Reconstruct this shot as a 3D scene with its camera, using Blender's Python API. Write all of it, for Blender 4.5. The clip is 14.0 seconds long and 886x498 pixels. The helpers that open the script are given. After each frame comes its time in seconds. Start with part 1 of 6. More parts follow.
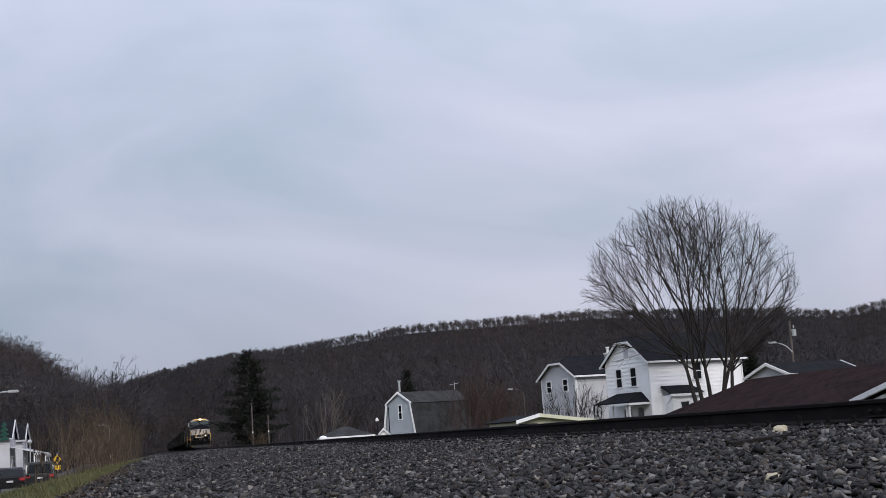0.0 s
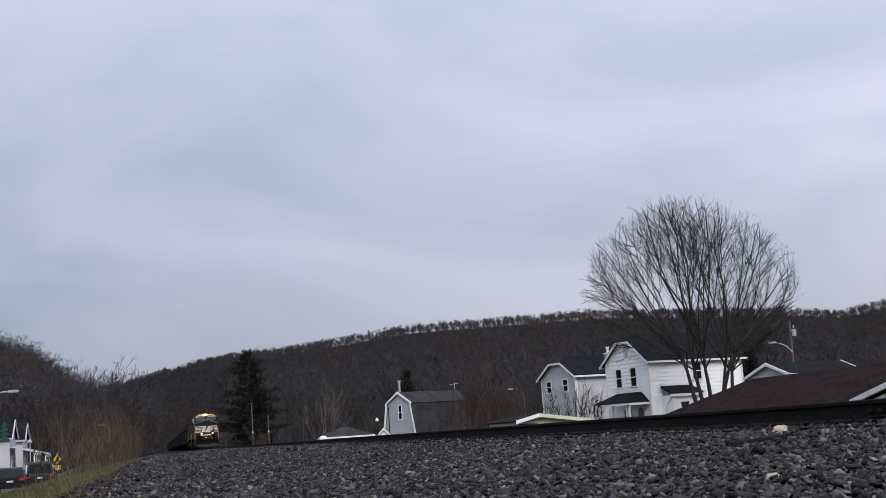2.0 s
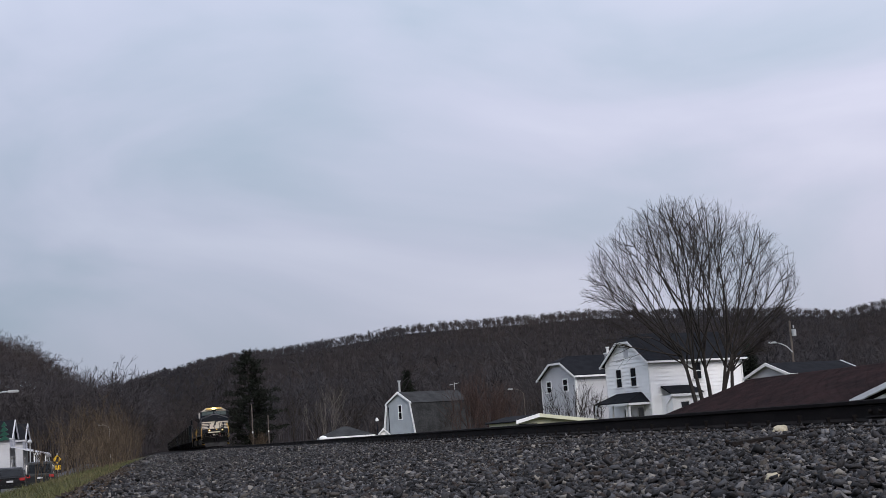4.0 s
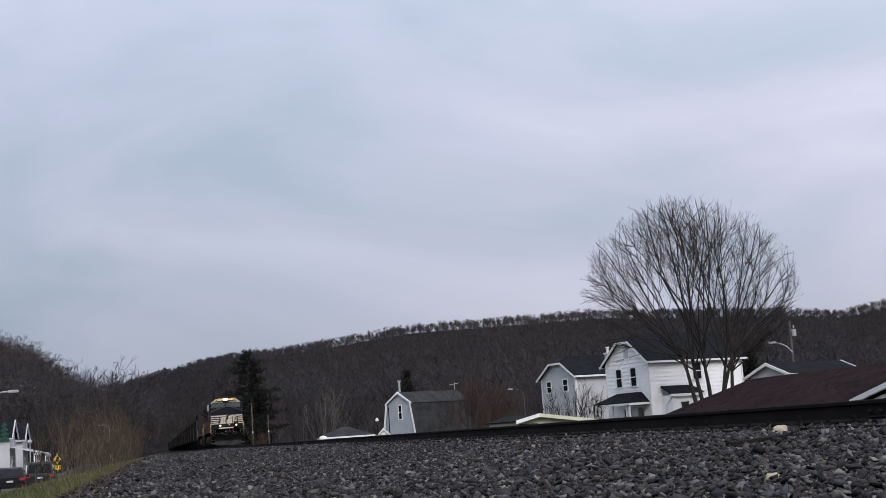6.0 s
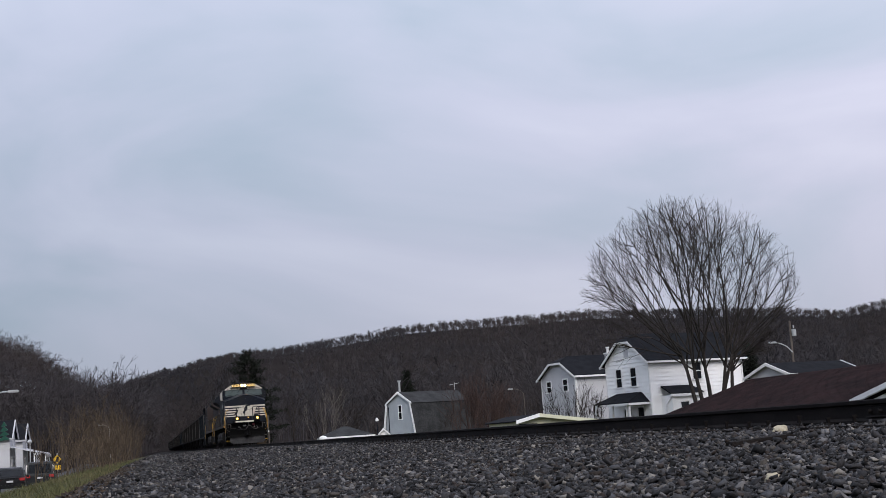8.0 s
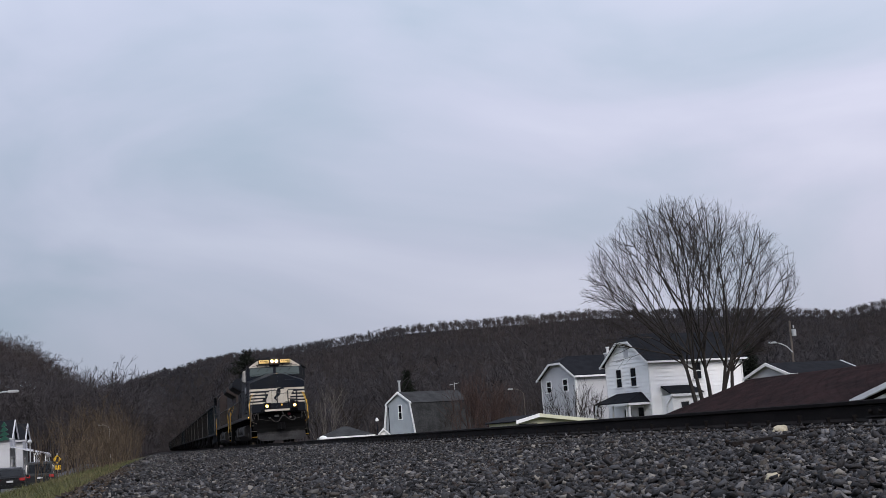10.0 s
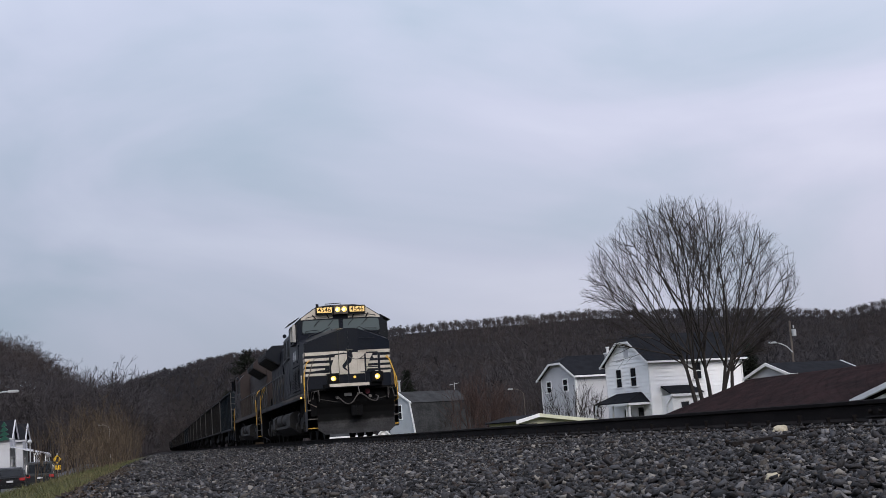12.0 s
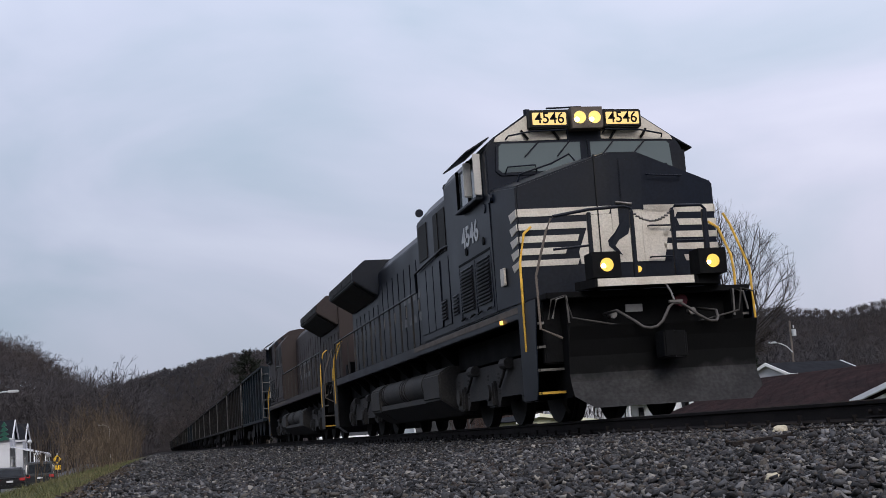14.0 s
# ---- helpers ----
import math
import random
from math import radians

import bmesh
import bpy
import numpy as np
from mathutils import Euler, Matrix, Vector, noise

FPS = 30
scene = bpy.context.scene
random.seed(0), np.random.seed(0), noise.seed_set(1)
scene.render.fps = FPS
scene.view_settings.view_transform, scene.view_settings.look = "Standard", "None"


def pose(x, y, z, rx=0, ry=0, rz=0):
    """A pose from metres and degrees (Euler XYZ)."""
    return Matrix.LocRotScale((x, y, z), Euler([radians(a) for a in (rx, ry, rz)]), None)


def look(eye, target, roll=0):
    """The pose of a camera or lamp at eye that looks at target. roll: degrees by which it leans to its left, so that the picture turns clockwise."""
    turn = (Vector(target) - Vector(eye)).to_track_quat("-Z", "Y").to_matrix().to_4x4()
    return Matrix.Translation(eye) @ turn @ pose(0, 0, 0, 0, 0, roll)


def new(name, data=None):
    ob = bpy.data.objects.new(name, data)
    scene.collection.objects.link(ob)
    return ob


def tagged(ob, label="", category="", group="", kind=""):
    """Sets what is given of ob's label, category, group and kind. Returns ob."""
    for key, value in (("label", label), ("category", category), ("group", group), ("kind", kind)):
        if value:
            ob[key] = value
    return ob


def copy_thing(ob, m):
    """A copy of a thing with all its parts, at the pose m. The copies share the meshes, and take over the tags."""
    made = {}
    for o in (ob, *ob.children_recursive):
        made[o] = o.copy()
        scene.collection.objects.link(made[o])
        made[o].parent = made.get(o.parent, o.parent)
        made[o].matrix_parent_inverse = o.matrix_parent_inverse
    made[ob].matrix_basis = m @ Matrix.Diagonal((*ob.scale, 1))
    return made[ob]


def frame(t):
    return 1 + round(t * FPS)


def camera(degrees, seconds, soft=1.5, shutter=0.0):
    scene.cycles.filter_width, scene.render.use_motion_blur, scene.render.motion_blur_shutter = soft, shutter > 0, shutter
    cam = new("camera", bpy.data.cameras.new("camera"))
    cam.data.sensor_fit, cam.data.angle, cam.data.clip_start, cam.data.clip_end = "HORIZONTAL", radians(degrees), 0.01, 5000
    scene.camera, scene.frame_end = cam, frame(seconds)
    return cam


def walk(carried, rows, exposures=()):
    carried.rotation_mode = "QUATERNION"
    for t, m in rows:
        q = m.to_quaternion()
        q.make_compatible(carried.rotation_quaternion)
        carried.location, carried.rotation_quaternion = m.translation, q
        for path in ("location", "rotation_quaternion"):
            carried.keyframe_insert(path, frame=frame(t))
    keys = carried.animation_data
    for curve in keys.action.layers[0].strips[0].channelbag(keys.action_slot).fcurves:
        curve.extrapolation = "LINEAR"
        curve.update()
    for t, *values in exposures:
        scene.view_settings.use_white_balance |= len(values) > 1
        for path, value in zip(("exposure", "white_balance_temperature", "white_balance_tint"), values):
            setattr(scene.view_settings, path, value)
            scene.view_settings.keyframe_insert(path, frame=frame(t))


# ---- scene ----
EYE = (-6.371, 0.0, -0.036)
cam = camera(37.35, 14.0, soft=0.8, shutter=0.0)
view = look(EYE, (4.49, 48.31, 6.88), -3.84)
walk(cam, [(0.0, view), (14.0, view)], [(0.0, 0.0), (11.5, 0.0), (14.0, 0.13)])

# ---------------------------------------------------------------- light
world = bpy.data.worlds.new("overcast_sky")
scene.world = world
world.use_nodes = True
wn, wl = world.node_tree.nodes, world.node_tree.links
wn.clear()
w_out = wn.new("ShaderNodeOutputWorld")
w_bg = wn.new("ShaderNodeBackground")
w_sky = wn.new("ShaderNodeTexSky")
w_sky.sky_type = "NISHITA"
w_sky.sun_disc = False
w_sky.sun_elevation, w_sky.sun_rotation = radians(38), radians(205)
w_sky.air_density, w_sky.dust_density = 1.0, 2.0
w_co = wn.new("ShaderNodeTexCoord")
w_map = wn.new("ShaderNodeMapping")
w_map.inputs["Scale"].default_value = (1.0, 1.0, 2.6)
w_map.inputs["Rotation"].default_value = (0.0, radians(14), radians(-12))
w_noise = wn.new("ShaderNodeTexNoise")
w_noise.inputs["Scale"].default_value = 2.6
w_noise.inputs["Detail"].default_value = 5.0
w_noise.inputs["Roughness"].default_value = 0.48
w_noise.inputs["Distortion"].default_value = 0.6
w_ramp = wn.new("ShaderNodeValToRGB")
w_ramp.color_ramp.elements[0].position = 0.30
w_ramp.color_ramp.elements[0].color = (0.44, 0.51, 0.62, 1)
w_ramp.color_ramp.elements[1].position = 0.70
w_ramp.color_ramp.elements[1].color = (0.70, 0.71, 0.84, 1)
w_mid = w_ramp.color_ramp.elements.new(0.5)
w_mid.color = (0.58, 0.60, 0.735, 1)
# the cloud cover is brighter towards the zenith
w_sep = wn.new("ShaderNodeSeparateXYZ")
w_up = wn.new("ShaderNodeMapRange")
w_up.inputs["From Min"].default_value, w_up.inputs["From Max"].default_value = 0.03, 0.9
w_up.inputs["To Min"].default_value, w_up.inputs["To Max"].default_value = 0.67, 1.84
w_mul = wn.new("ShaderNodeMix")
w_mul.data_type, w_mul.blend_type = "RGBA", "MULTIPLY"
w_mul.inputs["Factor"].default_value = 1.0
w_add = wn.new("ShaderNodeMix")
w_add.data_type, w_add.blend_type = "RGBA", "ADD"
w_add.inputs["Factor"].default_value = 0.008
wl.new(w_co.outputs["Generated"], w_map.inputs["Vector"])
wl.new(w_map.outputs["Vector"], w_noise.inputs["Vector"])
wl.new(w_noise.outputs["Fac"], w_ramp.inputs["Fac"])
wl.new(w_co.outputs["Generated"], w_sep.inputs["Vector"])
wl.new(w_sep.outputs["Z"], w_up.inputs["Value"])
wl.new(w_ramp.outputs["Color"], w_mul.inputs["A"])
wl.new(w_up.outputs["Result"], w_mul.inputs["B"])
# the cover is thin and lavender towards +x, blue-grey towards -x
w_side = wn.new("ShaderNodeMapRange")
w_side.inputs["From Min"].default_value, w_side.inputs["From Max"].default_value = -0.2, 0.6
w_tone = wn.new("ShaderNodeValToRGB")
w_tone.color_ramp.elements[0].color = (0.412, 0.442, 0.456, 1)
w_tone.color_ramp.elements[1].color = (0.602, 0.584, 0.585, 1)
w_grad = wn.new("ShaderNodeMix")
w_grad.data_type, w_grad.blend_type = "RGBA", "MULTIPLY"
w_grad.inputs["Factor"].default_value = 1.0
w_gain = wn.new("ShaderNodeMix")
w_gain.data_type, w_gain.blend_type = "RGBA", "MULTIPLY"
w_gain.inputs["Factor"].default_value = 1.0
w_gain.inputs["B"].default_value = (2.06, 2.06, 2.06, 1)
wl.new(w_sep.outputs["X"], w_side.inputs["Value"])
wl.new(w_side.outputs["Result"], w_tone.inputs["Fac"])
wl.new(w_mul.outputs["Result"], w_grad.inputs["A"])
wl.new(w_tone.outputs["Color"], w_grad.inputs["B"])
wl.new(w_grad.outputs["Result"], w_gain.inputs["A"])
wl.new(w_gain.outputs["Result"], w_add.inputs["A"])
wl.new(w_sky.outputs["Color"], w_add.inputs["B"])
wl.new(w_add.outputs["Result"], w_bg.inputs["Color"])
w_bg.inputs["Strength"].default_value = 1.0
wl.new(w_bg.outputs["Background"], w_out.inputs["Surface"])

sun_data = bpy.data.lights.new("sun", "SUN")
sun_data.energy, sun_data.angle, sun_data.color = 2.0, radians(25), (1.0, 0.95, 0.9)
sun = new("sun", sun_data)
sun.matrix_basis = look((0, -70, 48), (0, 0, 0))


# ---------------------------------------------------------------- materials
def mat(name, color, rough=0.7, metal=0.0, vary=0.25, scale=3.0, fine=40.0, bump=0.15, tint=None, emit=None, per="", coat=0.0, spec=0.25, span=(0.55, 1.5)):
    """A surface with broad stains, fine grain and fine relief. tint: the colour of the stains; per: 'object' or 'island' varies the pieces."""
    m = bpy.data.materials.new(name)
    m.use_nodes = True
    n, k = m.node_tree.nodes, m.node_tree.links
    b = n["Principled BSDF"]
    b.inputs["Metallic"].default_value = metal
    b.inputs["Coat Weight"].default_value = coat
    b.inputs["Specular IOR Level"].default_value = spec
    if emit:
        b.inputs["Base Color"].default_value = (*color, 1)
        b.inputs["Emission Color"].default_value = (*emit[0], 1)
        b.inputs["Emission Strength"].default_value = emit[1]
        return m
    co = n.new("ShaderNodeTexCoord")
    big, small = n.new("ShaderNodeTexNoise"), n.new("ShaderNodeTexNoise")
    big.inputs["Scale"].default_value, small.inputs["Scale"].default_value = scale, fine
    big.inputs["Detail"].default_value, small.inputs["Detail"].default_value = 6, 3
    k.new(co.outputs["Object"], big.inputs["Vector"])
    k.new(co.outputs["Object"], small.inputs["Vector"])
    stain = tint or tuple(c * (1 - vary) for c in color)
    mix = n.new("ShaderNodeMix")
    mix.data_type = "RGBA"
    mix.inputs["A"].default_value = (*color, 1)
    mix.inputs["B"].default_value = (*stain, 1)
    spread = n.new("ShaderNodeMapRange")
    spread.inputs["From Min"].default_value, spread.inputs["From Max"].default_value = 0.38, 0.68
    k.new(big.outputs["Fac"], spread.inputs["Value"])
    k.new(spread.outputs["Result"], mix.inputs["Factor"])
    grain = n.new("ShaderNodeMapRange")
    grain.inputs["From Min"].default_value, grain.inputs["From Max"].default_value = 0.3, 0.7
    grain.inputs["To Min"].default_value, grain.inputs["To Max"].default_value = 1 - vary * 0.6, 1 + vary * 0.6
    k.new(small.outputs["Fac"], grain.inputs["Value"])
    mul = n.new("ShaderNodeMix")
    mul.data_type, mul.blend_type = "RGBA", "MULTIPLY"
    mul.inputs["Factor"].default_value = 1
    k.new(mix.outputs["Result"], mul.inputs["A"])
    k.new(grain.outputs["Result"], mul.inputs["B"])
    last = mul.outputs["Result"]
    if per:
        if per == "object":
            src = n.new("ShaderNodeObjectInfo").outputs["Random"]
        else:
            src = n.new("ShaderNodeNewGeometry").outputs["Random Per Island"]
        rng = n.new("ShaderNodeMapRange")
        rng.inputs["To Min"].default_value, rng.inputs["To Max"].default_value = span
        k.new(src, rng.inputs["Value"])
        m2 = n.new("ShaderNodeMix")
        m2.data_type, m2.blend_type = "RGBA", "MULTIPLY"
        m2.inputs["Factor"].default_value = 1
        k.new(last, m2.inputs["A"])
        k.new(rng.outputs["Result"], m2.inputs["B"])
        last = m2.outputs["Result"]
    k.new(last, b.inputs["Base Color"])
    rr = n.new("ShaderNodeMapRange")
    rr.inputs["To Min"].default_value, rr.inputs["To Max"].default_value = max(0.03, rough - 0.12), min(1, rough + 0.12)
    k.new(big.outputs["Fac"], rr.inputs["Value"])
    k.new(rr.outputs["Result"], b.inputs["Roughness"])
    if bump:
        bp = n.new("ShaderNodeBump")
        bp.inputs["Strength"].default_value = bump
        bp.inputs["Distance"].default_value = 0.01
        k.new(small.outputs["Fac"], bp.inputs["Height"])
        k.new(bp.outputs["Normal"], b.inputs["Normal"])
    return m


def glass(name, color=(0.02, 0.025, 0.028), rough=0.06):
    m = bpy.data.materials.new(name)
    m.use_nodes = True
    b = m.node_tree.nodes["Principled BSDF"]
    b.inputs["Base Color"].default_value = (*color, 1)
    b.inputs["Roughness"].default_value = rough
    b.inputs["Specular IOR Level"].default_value = 0.6
    return m


M_BLACK = mat("black_paint", (0.0035, 0.0058, 0.012), 0.42, vary=0.4, scale=0.9, fine=25, bump=0.05, spec=0.15, tint=(0.0085, 0.0095, 0.0125))
M_GRIME = mat("grimy_steel", (0.0075, 0.0072, 0.0072), 0.75, vary=0.4, scale=1.5, fine=30, bump=0.3, tint=(0.017, 0.0155, 0.0145))
M_TRUCK = mat("dusty_truck_steel", (0.022, 0.0205, 0.02), 0.8, vary=0.45, scale=2.2, fine=30, bump=0.3, tint=(0.042, 0.037, 0.033))
M_SCUFFSHADE = mat("scuffed_shaded_plough_steel", (0.05, 0.048, 0.049), 0.65, vary=0.5, scale=1.8, fine=22, bump=0.15, tint=(0.026, 0.025, 0.026))


def shaded_above(m, height, blend, above):
    """Painted shade above that height in its own space; the scuffed edge is ragged."""
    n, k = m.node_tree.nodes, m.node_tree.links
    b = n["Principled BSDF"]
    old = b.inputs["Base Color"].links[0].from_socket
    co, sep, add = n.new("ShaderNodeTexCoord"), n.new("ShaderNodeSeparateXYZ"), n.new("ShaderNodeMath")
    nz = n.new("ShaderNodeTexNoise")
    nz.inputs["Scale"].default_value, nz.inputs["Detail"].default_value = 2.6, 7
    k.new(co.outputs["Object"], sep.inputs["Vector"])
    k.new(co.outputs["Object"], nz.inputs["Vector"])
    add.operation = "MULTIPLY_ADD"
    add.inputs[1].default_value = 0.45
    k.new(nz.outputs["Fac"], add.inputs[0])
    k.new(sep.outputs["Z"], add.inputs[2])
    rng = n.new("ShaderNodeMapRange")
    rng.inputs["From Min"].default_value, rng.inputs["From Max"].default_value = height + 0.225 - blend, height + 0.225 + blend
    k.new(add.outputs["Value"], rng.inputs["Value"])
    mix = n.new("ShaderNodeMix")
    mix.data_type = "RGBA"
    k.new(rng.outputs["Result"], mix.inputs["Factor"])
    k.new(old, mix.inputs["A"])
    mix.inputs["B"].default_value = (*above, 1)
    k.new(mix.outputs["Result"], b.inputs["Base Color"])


# upper blade darkened: the shade under its overhang is put into the colour
shaded_above(M_SCUFFSHADE, 0.56, 0.07, (0.006, 0.006, 0.0065))
M_LITTER = mat("dead_leaf_litter", (0.07, 0.052, 0.038), 0.9, vary=0.4, scale=3, fine=30, bump=0, tint=(0.035, 0.027, 0.022), per="island")
M_REDTWIG = mat("reddish_bare_twigs", (0.062, 0.04, 0.035), 0.95, vary=0.3, scale=2, fine=20, bump=0)
# even near-black tone for the pilot, underframe and small dark fittings
M_NEARBLACK = mat("near_black", (0.004, 0.004, 0.0045), 0.85, vary=0.4, scale=2, fine=30, bump=0.2, spec=0.12)
M_BROWNLOCO = mat("sooty_brown_paint", (0.02, 0.0125, 0.0125), 0.6, vary=0.4, scale=1.0, fine=25, bump=0.1, tint=(0.026, 0.0185, 0.017))
M_STRIPE = mat("dirty_white_stripe", (0.52, 0.475, 0.41), 0.55, vary=0.25, scale=2.5, fine=40, bump=0.05, tint=(0.42, 0.37, 0.31))
M_NUMBER = mat("off_white_lettering", (0.5, 0.5, 0.5), 0.6, vary=0.15, scale=6)
M_YELLOW = mat("yellow_handrail_paint", (0.62, 0.36, 0.05), 0.5, vary=0.3, scale=4, fine=30)
M_STEEL = mat("worn_steel", (0.16, 0.15, 0.14), 0.45, metal=0.7, vary=0.3, scale=4)
M_DUST = mat("brown_road_dust", (0.11, 0.09, 0.075), 0.8, vary=0.4, scale=2.5)
M_FADED = mat("faded_lettering", (0.15, 0.15, 0.155), 0.7, vary=0.4, scale=3)
M_HOSE = mat("grey_rubber_hose", (0.06, 0.054, 0.05), 0.7, vary=0.3, scale=8)
M_REDPAINT = mat("faded_red_glad_hand", (0.12, 0.02, 0.03), 0.6)
M_CABGLASS = glass("cab_glass", (0.075, 0.095, 0.095), 0.12)
# near-black cup that emits: the bulb's reflected light is put in as glow
M_HEADLIGHT = mat("glowing_headlight_reflector", (0.0008, 0.0007, 0.0005), spec=0.0, emit=((1.0, 0.7, 0.22), 1.15))
M_BULB = mat("headlight_bulb", (1, 0.9, 0.7), emit=((1.0, 0.64, 0.22), 3000.0))
# same painted-in glow for the ditch light cups; the nose lamp uses it too
M_DITCH = mat("amber_lamp_glow", (0.0008, 0.0006, 0.0004), spec=0.0, emit=((1.0, 0.6, 0.12), 1.1))
M_NUMBOARD = mat("lit_number_board", (0.25, 0.18, 0.08), emit=((1.0, 0.66, 0.24), 0.85))
M_MARKER = mat("amber_marker", (0.9, 0.5, 0.1), emit=((1.0, 0.5, 0.1), 2.0))
M_MIRROR = mat("pale_mirror_back", (0.42, 0.4, 0.38), 0.4, vary=0.15)
M_BLUECAR = mat("dark_blue_hopper_paint", (0.006, 0.0115, 0.017), 0.6, vary=0.35, scale=0.8, fine=18, tint=(0.011, 0.0125, 0.0145), spec=0.1)
M_HOPPER = mat("sooty_hopper_steel", (0.012, 0.0112, 0.0115), 0.75, vary=0.35, scale=0.7, fine=18, tint=(0.021, 0.018, 0.016), spec=0.1)
M_RAIL = mat("rusty_rail_web", (0.012, 0.0095, 0.0092), 0.85, vary=0.35, scale=2.0, fine=60, bump=0.3, tint=(0.008, 0.007, 0.007), spec=0.1)
M_RAILTOP = mat("polished_railhead", (0.3, 0.29, 0.28), 0.3, metal=0.9, vary=0.2, scale=5)
M_TIE = mat("creosoted_tie", (0.014, 0.0115, 0.0105), 0.9, vary=0.4, scale=3, fine=50, bump=0.5, spec=0.06)
# bed colour lowered to near-black: it holds the shade between the loose stones
M_BALLAST = mat("gap_shaded_ballast_bed", (0.009, 0.0085, 0.0085), 0.95, vary=0.55, scale=9, fine=26, bump=1.0, tint=(0.012, 0.011, 0.011), spec=0.05)
M_STONE = mat("crushed_stone", (1.0, 1.0, 1.0), 0.75, vary=0.3, scale=14, fine=90, bump=0.3, tint=(0.8, 0.78, 0.76))


def crushed_stone(m, stops):
    """Gives every stone one of the tones in stops, from dark slate to tan."""
    n, k = m.node_tree.nodes, m.node_tree.links
    b = n["Principled BSDF"]
    old = b.inputs["Base Color"].links[0].from_socket
    ramp = n.new("ShaderNodeValToRGB")
    ramp.color_ramp.interpolation = "CONSTANT"
    for i, (at, c) in enumerate(stops):
        e = ramp.color_ramp.elements[i] if i < 2 else ramp.color_ramp.elements.new(at)
        e.position, e.color = at, (*c, 1)
    k.new(n.new("ShaderNodeNewGeometry").outputs["Random Per Island"], ramp.inputs["Fac"])
    mul = n.new("ShaderNodeMix")
    mul.data_type, mul.blend_type = "RGBA", "MULTIPLY"
    mul.inputs["Factor"].default_value = 1
    k.new(ramp.outputs["Color"], mul.inputs["A"])
    k.new(old, mul.inputs["B"])
    k.new(mul.outputs["Result"], b.inputs["Base Color"])


crushed_stone(M_STONE, ((0.0, (0.008, 0.008, 0.009)), (0.2, (0.03, 0.0285, 0.03)), (0.36, (0.072, 0.064, 0.057)), (0.47, (0.016, 0.0155, 0.017)), (0.64, (0.05, 0.05, 0.054)), (0.78, (0.03, 0.023, 0.02)), (0.88, (0.125, 0.12, 0.12)), (0.97, (0.2, 0.185, 0.165))))
M_PALESTONE = mat("pale_limestone", (0.42, 0.37, 0.27), 0.85, vary=0.3, scale=12, fine=70, bump=0.4)
M_GRASS = mat("winter_grass", (0.04, 0.045, 0.021), 0.95, vary=0.4, scale=0.6, fine=14, bump=0.6, tint=(0.075, 0.065, 0.032), spec=0.03)
M_EARTH = mat("wooded_valley_ground", (0.022, 0.019, 0.0188), 0.95, vary=0.4, scale=0.02, fine=0.5, bump=0.5, tint=(0.026, 0.0225, 0.0215), spec=0.0)
M_ASPHALT = mat("asphalt", (0.055, 0.055, 0.057), 0.85, vary=0.25, scale=1.0, fine=50, bump=0.3)
M_WHITESIDING = mat("white_aluminium_siding", (0.88, 0.88, 0.88), 0.5, vary=0.05, scale=0.8, fine=20, bump=0.02)
M_GREYSIDING = mat("pale_grey_siding", (0.5, 0.5, 0.52), 0.6, vary=0.08, scale=0.8, fine=20, bump=0.02)
M_BLUESIDING = mat("blue_grey_siding", (0.36, 0.39, 0.42), 0.6, vary=0.1, scale=0.8, fine=20, bump=0.02)
M_WHITETRIM = mat("white_trim", (0.78, 0.78, 0.78), 0.5, vary=0.08, scale=2)
M_SHINGLE = mat("dark_grey_shingles", (0.013, 0.014, 0.017), 0.95, vary=0.3, scale=1.5, fine=12, bump=0.4, spec=0.06)
M_BARNROOF = mat("weathered_barn_roof", (0.032, 0.033, 0.034), 0.9, vary=0.5, scale=0.8, fine=5, bump=0.3)
M_REDROOF = mat("red_brown_shingles", (0.021, 0.0105, 0.0102), 0.95, vary=0.5, scale=0.9, fine=7, bump=0.5, tint=(0.0105, 0.0062, 0.0064), per="object", span=(0.92, 1.08), spec=0.04)
M_CREAM = mat("cream_roof_edge", (0.6, 0.6, 0.45), 0.6, vary=0.12, scale=2)
M_WINDOW = glass("dark_window_glass", (0.012, 0.014, 0.017), 0.08)
M_BARK = mat("grey_brown_bark", (0.034, 0.03, 0.028), 0.95, vary=0.35, scale=4, fine=40, bump=0.5, spec=0.05)
M_TWIG = mat("bare_twigs", (0.042, 0.036, 0.033), 0.95, vary=0.3, scale=2, fine=20, bump=0, spec=0.04)
# the bluish stain tone paints the hills' distance haze into the woods
M_WOODS = mat("haze_tinted_winter_woods", (0.056, 0.0475, 0.046), 0.95, vary=0.3, scale=0.006, fine=0.3, bump=0, tint=(0.043, 0.0435, 0.05), per="island", span=(0.8, 1.2), spec=0.02)
M_BRUSH = mat("dry_brush_stems", (0.09, 0.069, 0.05), 0.95, vary=0.4, scale=0.6, fine=6, bump=0, per="island", spec=0.03)
M_NEEDLE = mat("pine_needles", (0.017, 0.02, 0.0155), 0.9, vary=0.4, scale=0.8, fine=6, bump=0, per="island", spec=0.06)
M_WOODPOLE = mat("weathered_pole_wood", (0.13, 0.11, 0.095), 0.9, vary=0.3, scale=3, fine=40)
M_GALV = mat("galvanised_steel", (0.42, 0.43, 0.44), 0.5, metal=0.4, vary=0.15)
M_CARBLACK = mat("dark_car_paint", (0.006, 0.006, 0.007), 0.3, vary=0.1, scale=2, bump=0, coat=0.1)
M_VAN = mat("grey_van_paint", (0.014, 0.016, 0.018), 0.35, vary=0.1, scale=2, bump=0, coat=0.1)
M_TYRE = mat("black_rubber", (0.02, 0.02, 0.02), 0.85, vary=0.2)
